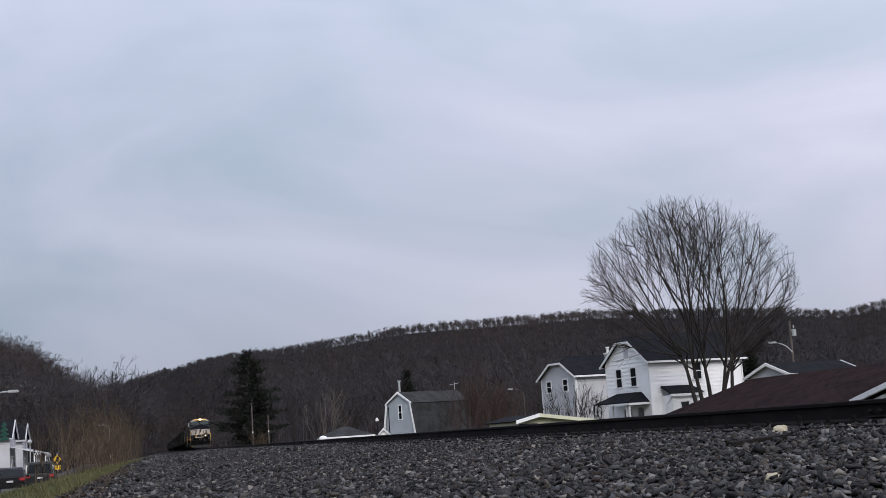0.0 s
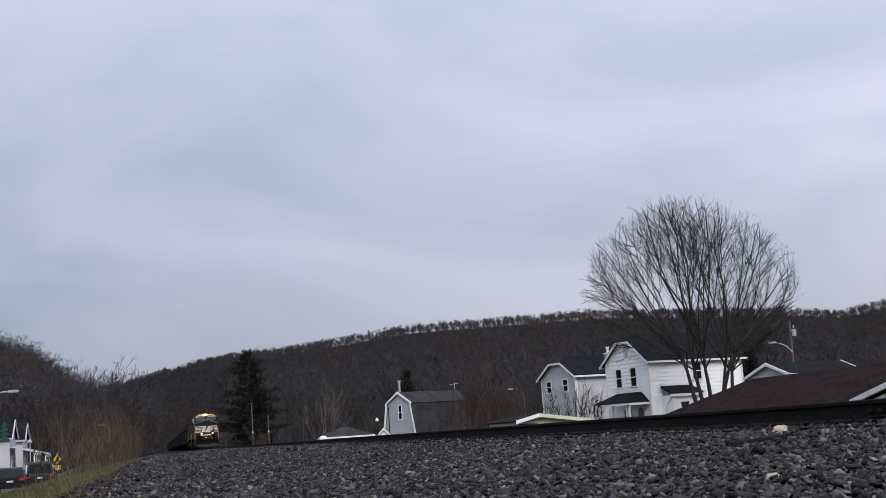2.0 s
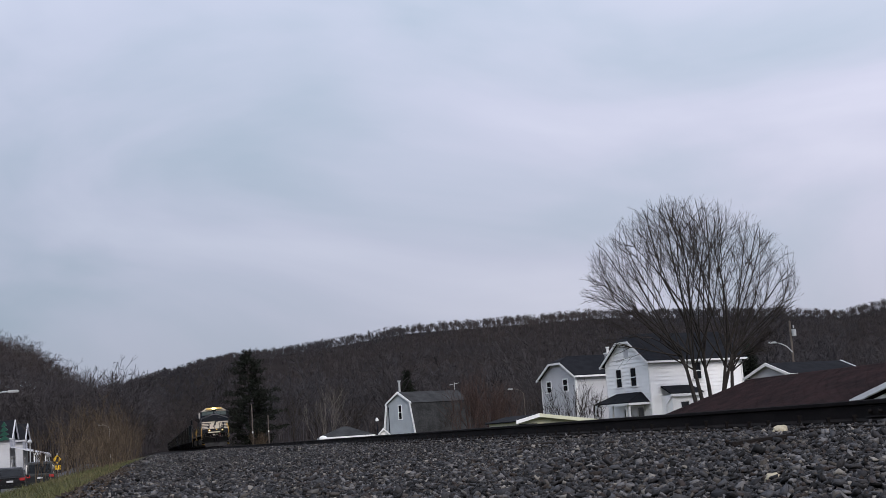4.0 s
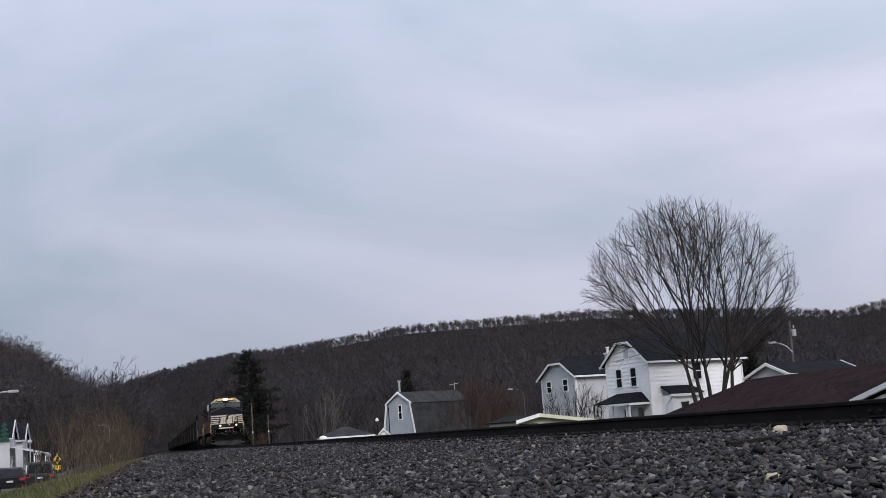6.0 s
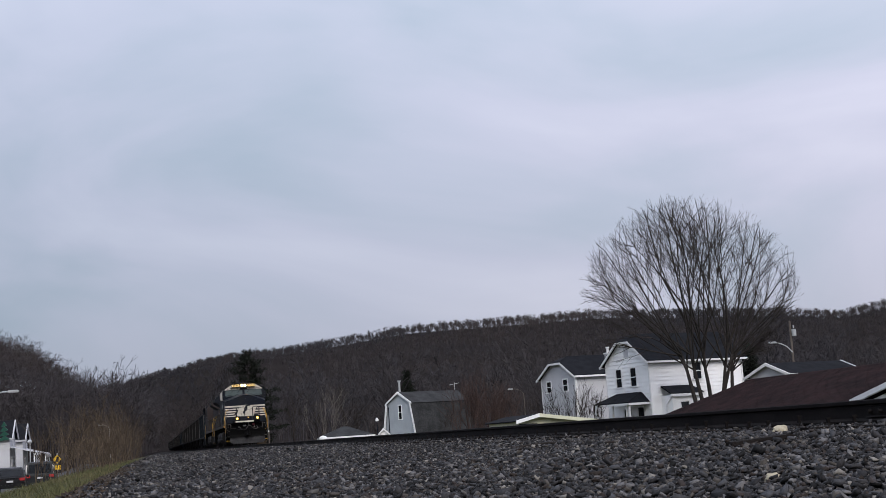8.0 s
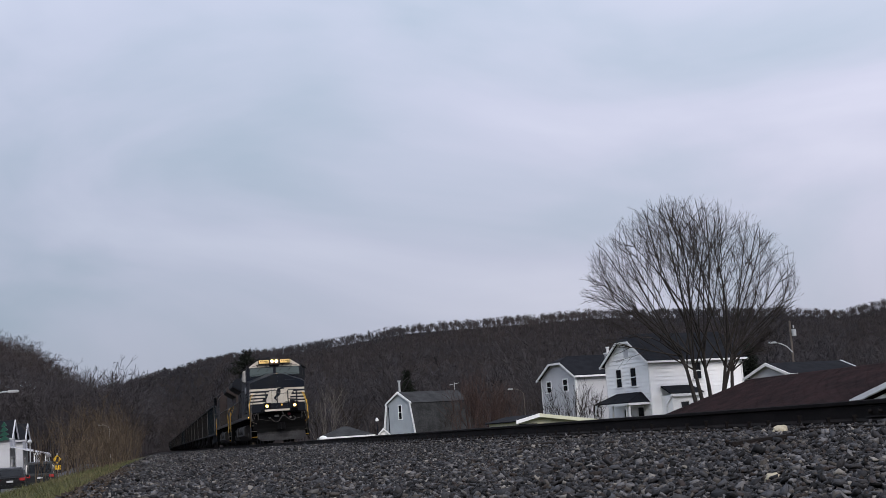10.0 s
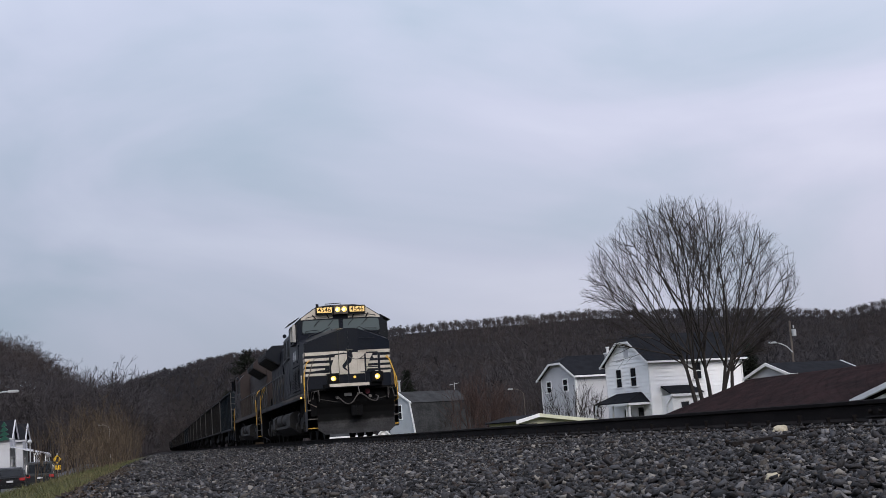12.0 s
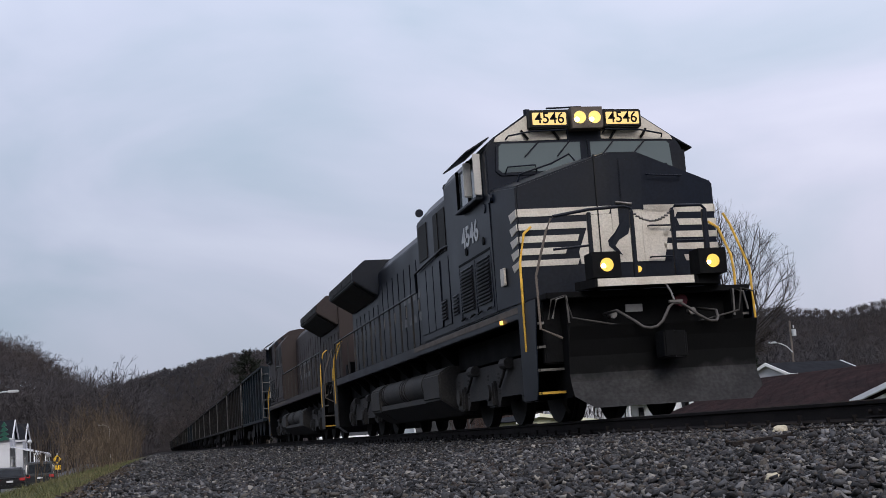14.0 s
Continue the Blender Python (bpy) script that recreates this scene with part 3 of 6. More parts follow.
def locomotive(label, paint, number, lit):
    loco = empty("locomotive", label, "locomotive", "locomotives of the train")
    # underframe with side sills
    under = part("underframe", box(-1.1, 1.1, 1.2, 21.4, 1.02, 1.4), M_NEARBLACK, loco)
    for s in (-1, 1):
        x0, x1 = sorted((s * 1.40, s * 1.525))
        sill = part("side_sill", box(x0, x1, 1.72, 20.95, 1.42, 1.6, bevel=0.01), paint, under)
        x0, x1 = sorted((s * 1.5, s * 1.532))
        part("sill_stripe", box(x0, x1, 1.74, 9.2, 1.5, 1.585), M_DUST, under, "dusty brown sill edge")
        part("walkway", box(min(s * 0.9, s * 1.5), max(s * 0.9, s * 1.5), 8.3, 20.95, 1.56, 1.61), M_GRIME, under)
        for k in range(9):
            y = 7.4 + k * 1.45
            part("sill_bracket", prism([(s * 1.1, 1.05), (s * 1.5, 1.43), (s * 1.1, 1.43)], 1, y - 0.03, y + 0.03), M_NEARBLACK, under)
    # nose with a peaked front
    bm = bmesh.new()
    zt, zp = 3.25, 3.69
    front = [(-NOSE_X, NOSE_Y + 0.02, 1.62), (-NOSE_X, NOSE_Y + 0.02, zt), (FOLD[0], NOSE_Y - 0.06, zp), (FOLD[1], NOSE_Y - 0.06, zp), (NOSE_X, NOSE_Y + 0.02, zt), (NOSE_X, NOSE_Y + 0.02, 1.62), (FOLD[1], NOSE_Y - 0.06, 1.62), (FOLD[0], NOSE_Y - 0.06, 1.62)]
    rear = [(-1.52, 2.86, 1.62), (-1.52, 2.86, 3.42), (-0.3, 2.86, 3.8), (0.3, 2.86, 3.8), (1.52, 2.86, 3.42), (1.52, 2.86, 1.62)]
    fv = [bm.verts.new(p) for p in front]
    rv = [bm.verts.new(p) for p in rear]
    bm.faces.new((fv[0], fv[1], fv[2], fv[7]))
    bm.faces.new((fv[7], fv[2], fv[3], fv[6]))
    bm.faces.new((fv[6], fv[3], fv[4], fv[5]))
    for a, b in ((0, 1), (1, 2), (2, 3), (3, 4), (4, 5)):
        bm.faces.new((fv[a], rv[a], rv[b], fv[b]))
    bm.faces.new((fv[0], fv[7], fv[6], fv[5], rv[5], rv[0]))
    bm.faces.new(rv)
    bmesh.ops.recalc_face_normals(bm, faces=bm.faces)
    bmesh.ops.bevel(bm, geom=list(bm.edges), offset=0.025, segments=2, affect="EDGES")
    nose = part("nose", bm, paint, loco)
    f = NOSE_Y - 0.065
    door = part("nose_door", box(0.03, 0.36, f - 0.014, f + 0.03, 2.85, 3.58, bevel=0.012), paint, nose)
    part("seam", box(-0.32, -0.305, f - 0.006, f + 0.03, 1.7, 3.66), M_GRIME, nose)
    part("grab_iron", rod([(0.45, f + 0.02, 3.36), (0.45, f - 0.07, 3.34), (0.95, f - 0.04, 3.32), (0.95, f + 0.05, 3.34)], 0.012), M_BLACK, nose)
    # windshield rail on the nose top
    for s in (-1, 1):
        part("grab_rail", rod([(s * 1.25, 2.25, 3.42), (s * 1.22, 2.2, 3.52), (s * 0.75, 2.15, 3.66), (s * 0.5, 2.1, 3.78), (s * 0.42, 2.1, 3.68)], 0.014), M_BLACK, nose)
    # white stripes on the nose and its flanks
    def nose_y(x):
        far = FOLD[0] - x if x < 0 else x - FOLD[1]
        return NOSE_Y - 0.06 + max(0.0, 0.08 * far / (NOSE_X + (FOLD[0] if x < 0 else -FOLD[1])))
    def on_front(poly, name="stripe", material=M_STRIPE, proud=0.008, tag="dirty white stripe"):
        b = bmesh.new()
        outer = [b.verts.new((x, nose_y(x) - proud, z)) for x, z in poly]
        inner = [b.verts.new((x, nose_y(x) + 0.004, z)) for x, z in poly]
        b.faces.new(outer)
        n = len(poly)
        for i in range(n):
            b.faces.new((outer[i], inner[i], inner[(i + 1) % n], outer[(i + 1) % n]))
        return part(name, b, material, nose, tag)
    bands = ((2.925, 2.815), (2.72, 2.63), (2.545, 2.455), (2.375, 2.285), (2.21, 2.125))
    for i, (zt2, zb2) in enumerate(bands):
        left_in = FOLD[0] if i == 0 else (-0.46, -0.6, -0.78, -0.62)[i - 1]
        right_in = FOLD[1] if i == 0 else (0.86, 0.62, 0.62, 0.92)[i - 1]
        on_front([(-1.445, zt2), (left_in, zt2), (left_in - 0.03, zb2), (-1.445, zb2)])
        on_front([(1.445, zt2), (right_in, zt2), (right_in + 0.03, zb2), (1.445, zb2)])
        for s in (-1, 1):
            b = bmesh.new()
            pts = [(1.70, zt2), (2.02 + 0.05 * i * 0, zt2 - 0.03), (1.94, zb2 - 0.05), (1.70, zb2)]
            side = lambda y: 1.465 + 0.055 * (y - 1.69) / 1.17
            o = [b.verts.new((s * (side(y) + 0.006), y, z)) for y, z in pts]
            q = [b.verts.new((s * (side(y) - 0.006), y, z)) for y, z in pts]
            b.faces.new(o)
            for k in range(4):
                b.faces.new((o[k], q[k], q[(k + 1) % 4], o[(k + 1) % 4]))
            part("flank_stripe", b, M_STRIPE, nose, "dirty white stripe")
    # pale panel in the middle of the nose and the dark emblem on it
    on_front([(-0.42, 2.81), (-0.122, 2.81), (-0.122, 2.13), (-0.6, 2.13), (-0.62, 2.3), (-0.5, 2.6)], "emblem_panel", M_STRIPE, 0.007, "scuffed off-white panel")
    on_front([(-0.118, 2.92), (0.318, 2.92), (0.318, 2.13), (-0.118, 2.13)], "emblem_panel", M_STRIPE, 0.009, "scuffed off-white panel")
    on_front([(0.322, 2.92), (0.93, 2.92), (0.7, 2.5), (0.62, 2.13), (0.322, 2.13)], "emblem_panel", M_STRIPE, 0.008, "scuffed off-white panel")
    emb = [(-0.02, 2.9), (0.16, 2.9), (0.17, 2.72), (0.1, 2.52), (-0.04, 2.44), (-0.1, 2.36), (-0.05, 2.3), (0.0, 2.22), (-0.1, 2.28), (-0.19, 2.36), (-0.2, 2.44), (-0.1, 2.54), (-0.02, 2.66)]
    on_front(emb, "emblem", M_BLACK, 0.014, "plain dark shape")
    for z in (2.62, 2.18):
        part("grab_iron", rod([(0.4, f + 0.02, z), (0.4, f - 0.06, z), (0.8, f - 0.04, z), (0.8, f + 0.05, z)], 0.012), M_BLACK, nose)
    part("lock_handle", rod([(-0.05, f - 0.02, 2.97), (0.16, f - 0.08, 2.93)], 0.018), M_STEEL, nose)
    # front safety rails
    yr = 0.9
    for x in (-0.7, -0.1, 0.48, 0.93):
        part("rail_post", box(x - 0.027, x + 0.027, yr - 0.025, yr + 0.025, 1.66, 2.72, bevel=0.008), M_BLACK, loco)
        part("post_foot", box(x - 0.07, x + 0.07, yr - 0.05, yr + 0.05, 1.655, 1.7, bevel=0.006), M_NEARBLACK, loco)
    part("front_handrail", rod([(-0.1, yr, 2.55), (-0.1, yr, 2.76), (-0.2, yr, 2.79), (-0.7, yr, 2.76), (-1.2, yr, 2.68)], 0.022), M_BLACK, loco)
    part("front_handrail", rod([(0.48, yr, 2.5), (0.48, yr, 2.74), (0.53, yr, 2.78), (0.9, yr, 2.78), (0.96, yr, 2.72), (0.96, yr, 2.05)], 0.022), M_BLACK, loco)
    part("mid_rail", rod([(-0.7, yr, 2.28), (-1.22, yr, 2.24)], 0.016), M_BLACK, loco)
    part("mid_rail", rod([(0.48, yr, 2.3), (0.93, yr, 2.3)], 0.016), M_BLACK, loco)
    bm = bmesh.new()
    for k in range(14):
        t = k / 13
        x = -0.1 + 0.58 * t
        z = 2.72 - 0.14 * (1 - (2 * t - 1) ** 2)
        rod([(x - 0.025, yr - 0.01, z), (x + 0.025, yr + 0.01, z)], 0.014, bm, 6)
    part("safety_chain", bm, M_STEEL, loco)
    # cab
    sec = [(-1.52, 1.62), (-1.545, 4.02), (-1.43, 4.19), (-0.88, 4.56), (-0.5, 4.62), (0.5, 4.62), (0.88, 4.56), (1.43, 4.19), (1.545, 4.02), (1.52, 1.62)]
    cab = part("cab", prism(sec, 1, 2.84, 5.75, bevel=0.02), paint, loco)
    # off-white brow over the windshield
    for s in (-1, 1):
        poly = [(s * 1.40, 4.135), (s * 1.37, 4.2), (s * 0.88, 4.525), (s * 0.27, 4.3), (s * 0.27, 4.165)]
        part("brow_panel", prism(poly, 1, 2.822, 2.85), M_STRIPE, cab, "off-white panel above the windshield")
        wpoly = [(s * 0.08, 4.115), (s * 1.29, 4.105), (s * 1.335, 4.06), (s * 1.36, 3.72), (s * 1.3, 3.67), (s * 0.08, 3.7)]
        gasket = [(s * 0.045, 4.15), (s * 1.31, 4.14), (s * 1.375, 4.07), (s * 1.4, 3.7), (s * 1.32, 3.63), (s * 0.045, 3.66)]
        ws = part("windshield_gasket", prism(gasket, 1, 2.815, 2.85), M_BLACK, cab)
        part("windshield", prism(wpoly, 1, 2.806, 2.83), M_CABGLASS, ws, "grey-green tinted glass")
        for x0, x1 in ((0.45, 0.24), (0.95, 0.72)):
            part("wiper", rod([(s * x0, 2.8, 4.13), (s * x1, 2.78, 3.9)] if s > 0 else [(s * x1, 2.8, 4.13), (s * x0, 2.78, 3.9)], 0.012, seg=6), M_BLACK, ws)
        part("brow_grab_rail", rod([(s * 1.22, 2.8, 4.17), (s * 1.2, 2.72, 4.2), (s * 0.85, 2.7, 4.26), (s * 0.3, 2.7, 4.28), (s * 0.28, 2.8, 4.24)], 0.013), M_BLACK, cab)
        part("ledge_rail", rod([(s * 1.26, 2.8, 3.66), (s * 1.24, 2.74, 3.74), (s * 0.82, 2.72, 3.76), (s * 0.78, 2.8, 3.68)], 0.012, seg=6), M_BLACK, cab)
        for x0 in (0.5, 0.98):
            part("brow_bracket", rod([(s * x0, 2.8, 4.3), (s * (x0 - 0.1), 2.79, 4.16)], 0.02, seg=6), M_NEARBLACK, cab)
        nb = part("number_board", box(min(s * 0.27, s * 0.87), max(s * 0.27, s * 0.87), 2.66, 2.86, 4.3, 4.575, bevel=0.02), M_GRIME, cab)
        part("number_panel", box(min(s * 0.31, s * 0.83), max(s * 0.31, s * 0.83), 2.648, 2.67, 4.345, 4.53, bevel=0.008), M_NUMBOARD if lit else M_STRIPE, nb, "warm backlit panel")
        if number:
            words(number, 0.235, pose(s * 0.57, 2.645, 4.437, 90, 0, 0), M_NEARBLACK, nb, "number", stretch=0.98, bold=0.004)
        # side windows, sunshade, mirror
        x0, x1 = sorted((s * 1.53, s * 1.56))
        win = part("side_window_frame", box(x0, x1, 3.1, 4.5, 3.38, 4.02, bevel=0.01), M_BLACK, cab)
        part("side_glass", box(min(s * 1.55, s * 1.568), max(s * 1.55, s * 1.568), 3.2, 3.75, 3.44, 3.96), M_CABGLASS, win)
        part("side_glass", box(min(s * 1.55, s * 1.568), max(s * 1.55, s * 1.568), 3.85, 4.42, 3.44, 3.96), M_CABGLASS, win)
        part("armrest", box(min(s * 1.54, s * 1.66), max(s * 1.54, s * 1.66), 3.1, 4.5, 3.34, 3.39, bevel=0.01), M_BLACK, cab)
        part("sunshade", prism([(s * 1.42, 4.24), (s * 1.78, 4.03), (s * 1.79, 4.045), (s * 1.43, 4.26)], 1, 3.0, 4.6), M_BLACK, cab)
        part("mirror", box(min(s * 1.6, s * 1.72), max(s * 1.6, s * 1.72), 3.52, 3.58, 3.45, 3.98, bevel=0.015), M_MIRROR if s < 0 else M_BLACK, cab, "pale grey mirror" if s < 0 else "")
        part("wind_deflector", box(min(s * 1.57, s * 1.68), max(s * 1.57, s * 1.68), 3.05, 3.08, 3.4, 4.02, bevel=0.005), M_MIRROR if s < 0 else M_BLACK, cab)
        part("wind_deflector", box(min(s * 1.56, s * 1.61), max(s * 1.56, s * 1.61), 4.5, 4.53, 3.38, 4.04, bevel=0.005), M_NEARBLACK, cab)
        part("window_post", box(min(s * 1.55, s * 1.6), max(s * 1.55, s * 1.6), 3.76, 3.84, 3.4, 4.06, bevel=0.006), M_NEARBLACK, win)
        for yy, zz in ((3.1, 3.2), (2.75, 3.28)):
            part("vent_cover", disc((s * 1.535, yy, zz), 0, 0.07, 0.04, seg=8), M_BLACK, cab)
        if number and lit:
            turn = pose(s * 1.54, 4.12, 2.95, 90, 0, -90 if s < 0 else 90)
            words(number, 0.44, turn, M_NUMBER, cab, "number", stretch=1.25)
        part("builder_plate", box(min(s * 1.505, s * 1.535), max(s * 1.505, s * 1.535), 2.3, 2.5, 1.95, 2.2), M_STRIPE, cab)
        bay = part("louvre_door_frame", box(min(s * 1.515, s * 1.535), max(s * 1.515, s * 1.535), 2.96, 5.04, 2.56, 2.61, bevel=0.006), M_NEARBLACK, cab)
        for yy in (2.96, 3.96, 5.0):
            part("frame_bar", box(min(s * 1.515, s * 1.535), max(s * 1.515, s * 1.535), yy, yy + 0.04, 1.72, 2.56, bevel=0.006), M_BLACK, bay)
        for yy in (3.1, 3.7, 4.2, 4.8):
            part("latch", rod([(s * 1.53, yy, 1.74), (s * 1.57, yy + 0.03, 1.71), (s * 1.57, yy + 0.12, 1.7), (s * 1.53, yy + 0.15, 1.74)], 0.012, seg=6), M_NEARBLACK, bay)
        for yy, zz in ((3.3, 2.74), (4.4, 2.74)):
            part("vent_cover", disc((s * 1.537, yy, zz), 0, 0.06, 0.03, seg=10), M_NEARBLACK, cab)
        for yy in (3.05, 4.1):
            grille(s * 1.528, yy, yy + 0.85, 1.82, 2.52, 13, cab, M_BLACK)
    hl = part("headlight_housing", lamp_case(-0.24, 0.24, 2.6, 2.86, 4.28, 4.6, ((-0.115, 4.44), (0.115, 4.44)), 0.094), M_DUST, cab, "dusty brown housing")
    for s in (-1, 1):
        lamp = part("headlight", lamp_cup((s * 0.115, 2.6, 4.44), 0.094, 0.2), M_HEADLIGHT if lit else M_CABGLASS, hl, "bright warm headlight" if lit else "", True)
        if lit:
            part("bulb", lamp_bulb((s * 0.115, 2.73, 4.44), 0.034), M_BULB, lamp)
    part("roof_rail", rod([(-0.5, 3.0, 4.6), (-0.5, 3.0, 4.68), (0.05, 3.0, 4.7), (0.05, 3.0, 4.6)], 0.014), M_BLACK, cab)
    part("antenna", disc((-0.75, 3.2, 4.65), 2, 0.05, 0.12), M_BLACK, cab)
    # equipment compartment behind the cab, as wide as the cab
    sec2 = [(-1.5, 1.62), (-1.5, 3.85), (-1.2, 4.18), (1.2, 4.18), (1.5, 3.85), (1.5, 1.62)]
    eq = part("equipment_cab", prism(sec2, 1, 5.76, 8.4, bevel=0.02), paint, loco)
    for s in (-1, 1):
        for y0, y1, z0, z1 in ((5.95, 6.45, 3.0, 3.75), (6.55, 6.9, 3.0, 3.75), (7.5, 8.25, 3.1, 3.75)):
            part("dark_panel", box(min(s * 1.495, s * 1.515), max(s * 1.495, s * 1.515), y0, y1, z0, z1, bevel=0.006), M_GRIME, eq)
        for y0 in (5.85, 6.55, 7.15, 7.75):
            part("panel_door", box(min(s * 1.495, s * 1.52), max(s * 1.495, s * 1.52), y0, y0 + 0.55, 1.75, 2.9, bevel=0.008), paint, eq)
        for y0 in (5.0, 5.9):
            grille(s * 1.524, y0 + 0.2, y0 + 0.65, 1.85, 2.2, 6, eq if y0 > 5.5 else cab, M_BLACK)
        part("lifting_lug", disc((s * 1.45, 5.85, 4.05), 1, 0.075, 0.05, seg=14), M_BLACK, eq)
        part("lifting_lug", disc((s * 1.45, 8.3, 4.05), 1, 0.075, 0.05, seg=14), M_BLACK, eq)
    # long hood with doors
    sec3 = [(-0.92, 1.6), (-0.92, 3.95), (-0.7, 4.22), (0.7, 4.22), (0.92, 3.95), (0.92, 1.6)]
    hood = part("hood", prism(sec3, 1, 8.41, 21.0, bevel=0.02), paint, loco)
    for s in (-1, 1):
        y = 8.6
        k = 0
        while y < 20.4:
            w = 0.62
            d = part("hood_door", box(min(s * 0.915, s * 0.945), max(s * 0.915, s * 0.945), y, y + w, 1.8, 3.6 if y < 16 else 3.2, bevel=0.01), paint, hood)
            part("latch", box(min(s * 0.94, s * 0.965), max(s * 0.94, s * 0.965), y + w - 0.1, y + w - 0.06, 2.5, 2.75), M_STEEL, d)
            y += 0.72
            k += 1
        for row, (z, n) in enumerate(((2.78, 6), (2.3, 7))):
            for k in range(n):
                y0 = 10.0 + k * 0.55
                part("lettering_bar", box(min(s * 0.944, s * 0.952), max(s * 0.944, s * 0.952), y0, y0 + 0.26, z, z + 0.17), M_FADED, hood, "weathered grey lettering bar")
    part("exhaust_stack", box(-0.3, 0.3, 11.4, 12.2, 4.2, 4.42, bevel=0.03), M_GRIME, hood)
    part("roof_fan", disc((0, 9.6, 4.26), 2, 0.45, 0.14), M_GRIME, hood)
    part("horn", rod([(-0.45, 8.8, 4.22), (-0.45, 8.8, 4.42), (-0.45, 8.5, 4.46)], 0.03, r2=0.07), M_BLACK, hood)
    # radiator section that flares out at the rear
    bm = prism([(-0.95, 3.4), (-1.57, 3.79), (-1.57, 4.02), (-1.25, 4.3), (1.25, 4.3), (1.57, 4.02), (1.57, 3.79), (0.95, 3.4)], 1, 16.3, 20.85, bevel=0.02)
    rad = part("radiator", bm, paint, loco)
    for s in (-1, 1):
        part("radiator_screen", prism([(s * 0.97, 3.405), (s * 1.55, 3.77), (s * 1.53, 3.74), (s * 0.98, 3.38)], 1, 16.6, 20.6), M_GRIME, rad)
        for k in range(5):
            part("side_bar", box(min(s * 1.565, s * 1.58), max(s * 1.565, s * 1.58), 16.5 + k * 0.85, 17.25 + k * 0.85, 3.82, 4.02), M_GRIME, rad)
    # fuel tank and air reservoirs
    tank = part("fuel_tank", prism([(-1.5, 0.52), (-1.5, 0.98), (-1.3, 1.12), (1.3, 1.12), (1.5, 0.98), (1.5, 0.52), (1.05, 0.24), (-1.05, 0.24)], 1, 13.75, 14.95, bevel=0.03), M_TRUCK, loco)
    part("fuel_tank", prism([(-1.5, 0.55), (-1.5, 1.0), (-1.3, 1.12), (1.3, 1.12), (1.5, 1.0), (1.5, 0.55), (1.05, 0.24), (-1.05, 0.24)], 1, 7.3, 8.75, bevel=0.03), M_TRUCK, loco)
    part("tank_belly", prism([(-1.46, 0.62), (1.46, 0.62), (1.46, 0.52), (1.05, 0.24), (-1.05, 0.24), (-1.46, 0.52)], 1, 8.7, 13.8), M_TRUCK, loco)
    for s in (-1, 1):
        for y0, y1 in ((8.85, 11.1), (11.25, 13.65)):
            bm = rod([(s * 1.2, y0, 0.86), (s * 1.2, y0 + 0.08, 0.86), (s * 1.2, y1 - 0.08, 0.86), (s * 1.2, y1, 0.86)], 0.26, seg=20)
            for yy in (y0 + 0.2, y1 - 0.2):
                disc((s * 1.2, yy, 0.86), 1, 0.275, 0.05, bm, 20)
            part("air_reservoir", bm, M_TRUCK, loco, "grey cylindrical air tank", True)
    for yc, axles in ((4.6, (2.55, 4.6, 6.65)), (17.7, (15.65, 17.7, 19.75))):
        truck_frame(yc, loco, axles)
        for a in axles:
            wheelset(a, loco)
    # ends: platform, pilot, steps, coupler, plough, grab rails
    for end in (0, 1):
        m = Matrix.Identity(4) if end == 0 else Matrix.Translation((0, 22.3, 0)) @ Matrix.Rotation(math.pi, 4, "Z")
        def put(name, bm, material, parent=loco, tag="", smooth=False):
            bm.transform(m)
            return part(name, bm, material, parent, tag, smooth)
        pil = put("pilot", box(-1.42, 1.42, 0.98, 1.12, 0.75, 1.62, bevel=0.02), M_NEARBLACK)
        put("platform", box(-1.42, 1.42, 0.75, 1.9, 1.58, 1.66, bevel=0.01), M_NEARBLACK)
        put("anticlimber", prism([(-0.95, 0.72), (-0.85, 0.42), (0.5, 0.42), (0.6, 0.5), (0.95, 0.62), (1.0, 0.8), (-1.0, 0.8)], 2, 1.67, 1.78), M_NEARBLACK)
        put("anticlimber_face", box(-0.82, 0.5, 0.405, 0.43, 1.675, 1.775), M_STRIPE, loco, "dirty white front edge")
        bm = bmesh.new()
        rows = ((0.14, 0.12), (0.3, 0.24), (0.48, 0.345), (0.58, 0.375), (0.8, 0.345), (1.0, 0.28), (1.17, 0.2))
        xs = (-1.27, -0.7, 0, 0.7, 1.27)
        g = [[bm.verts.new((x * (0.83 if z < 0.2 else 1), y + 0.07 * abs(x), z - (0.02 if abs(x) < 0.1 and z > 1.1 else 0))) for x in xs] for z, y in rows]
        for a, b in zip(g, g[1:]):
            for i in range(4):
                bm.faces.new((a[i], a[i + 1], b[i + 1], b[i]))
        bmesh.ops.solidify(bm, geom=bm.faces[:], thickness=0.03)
        put("plough", bm, M_SCUFFSHADE, loco, "worn dark steel plough blade, scuffed below, overhang shade painted above")
        cp = put("coupler", box(-0.13, 0.13, 0.1, 1.0, 0.74, 1.0, bevel=0.03), M_NEARBLACK)
        put("knuckle", prism([(-0.2, 0.2), (-0.2, -0.12), (-0.06, -0.16), (-0.02, 0.02), (0.14, 0.0), (0.2, 0.12), (0.16, 0.3)], 2, 0.7, 1.04, bevel=0.02), M_NEARBLACK, cp)
        for s in (-1, 1):
            x0, x1 = sorted((s * 1.16, s * 1.5))
            well = put("step_well", box(min(s * 1.13, s * 1.17), max(s * 1.13, s * 1.17), 0.72, 1.7, 0.3, 1.6), M_NEARBLACK)
            put("step_side", box(x0, x1, 1.68, 1.74, 0.3, 1.6), M_NEARBLACK)
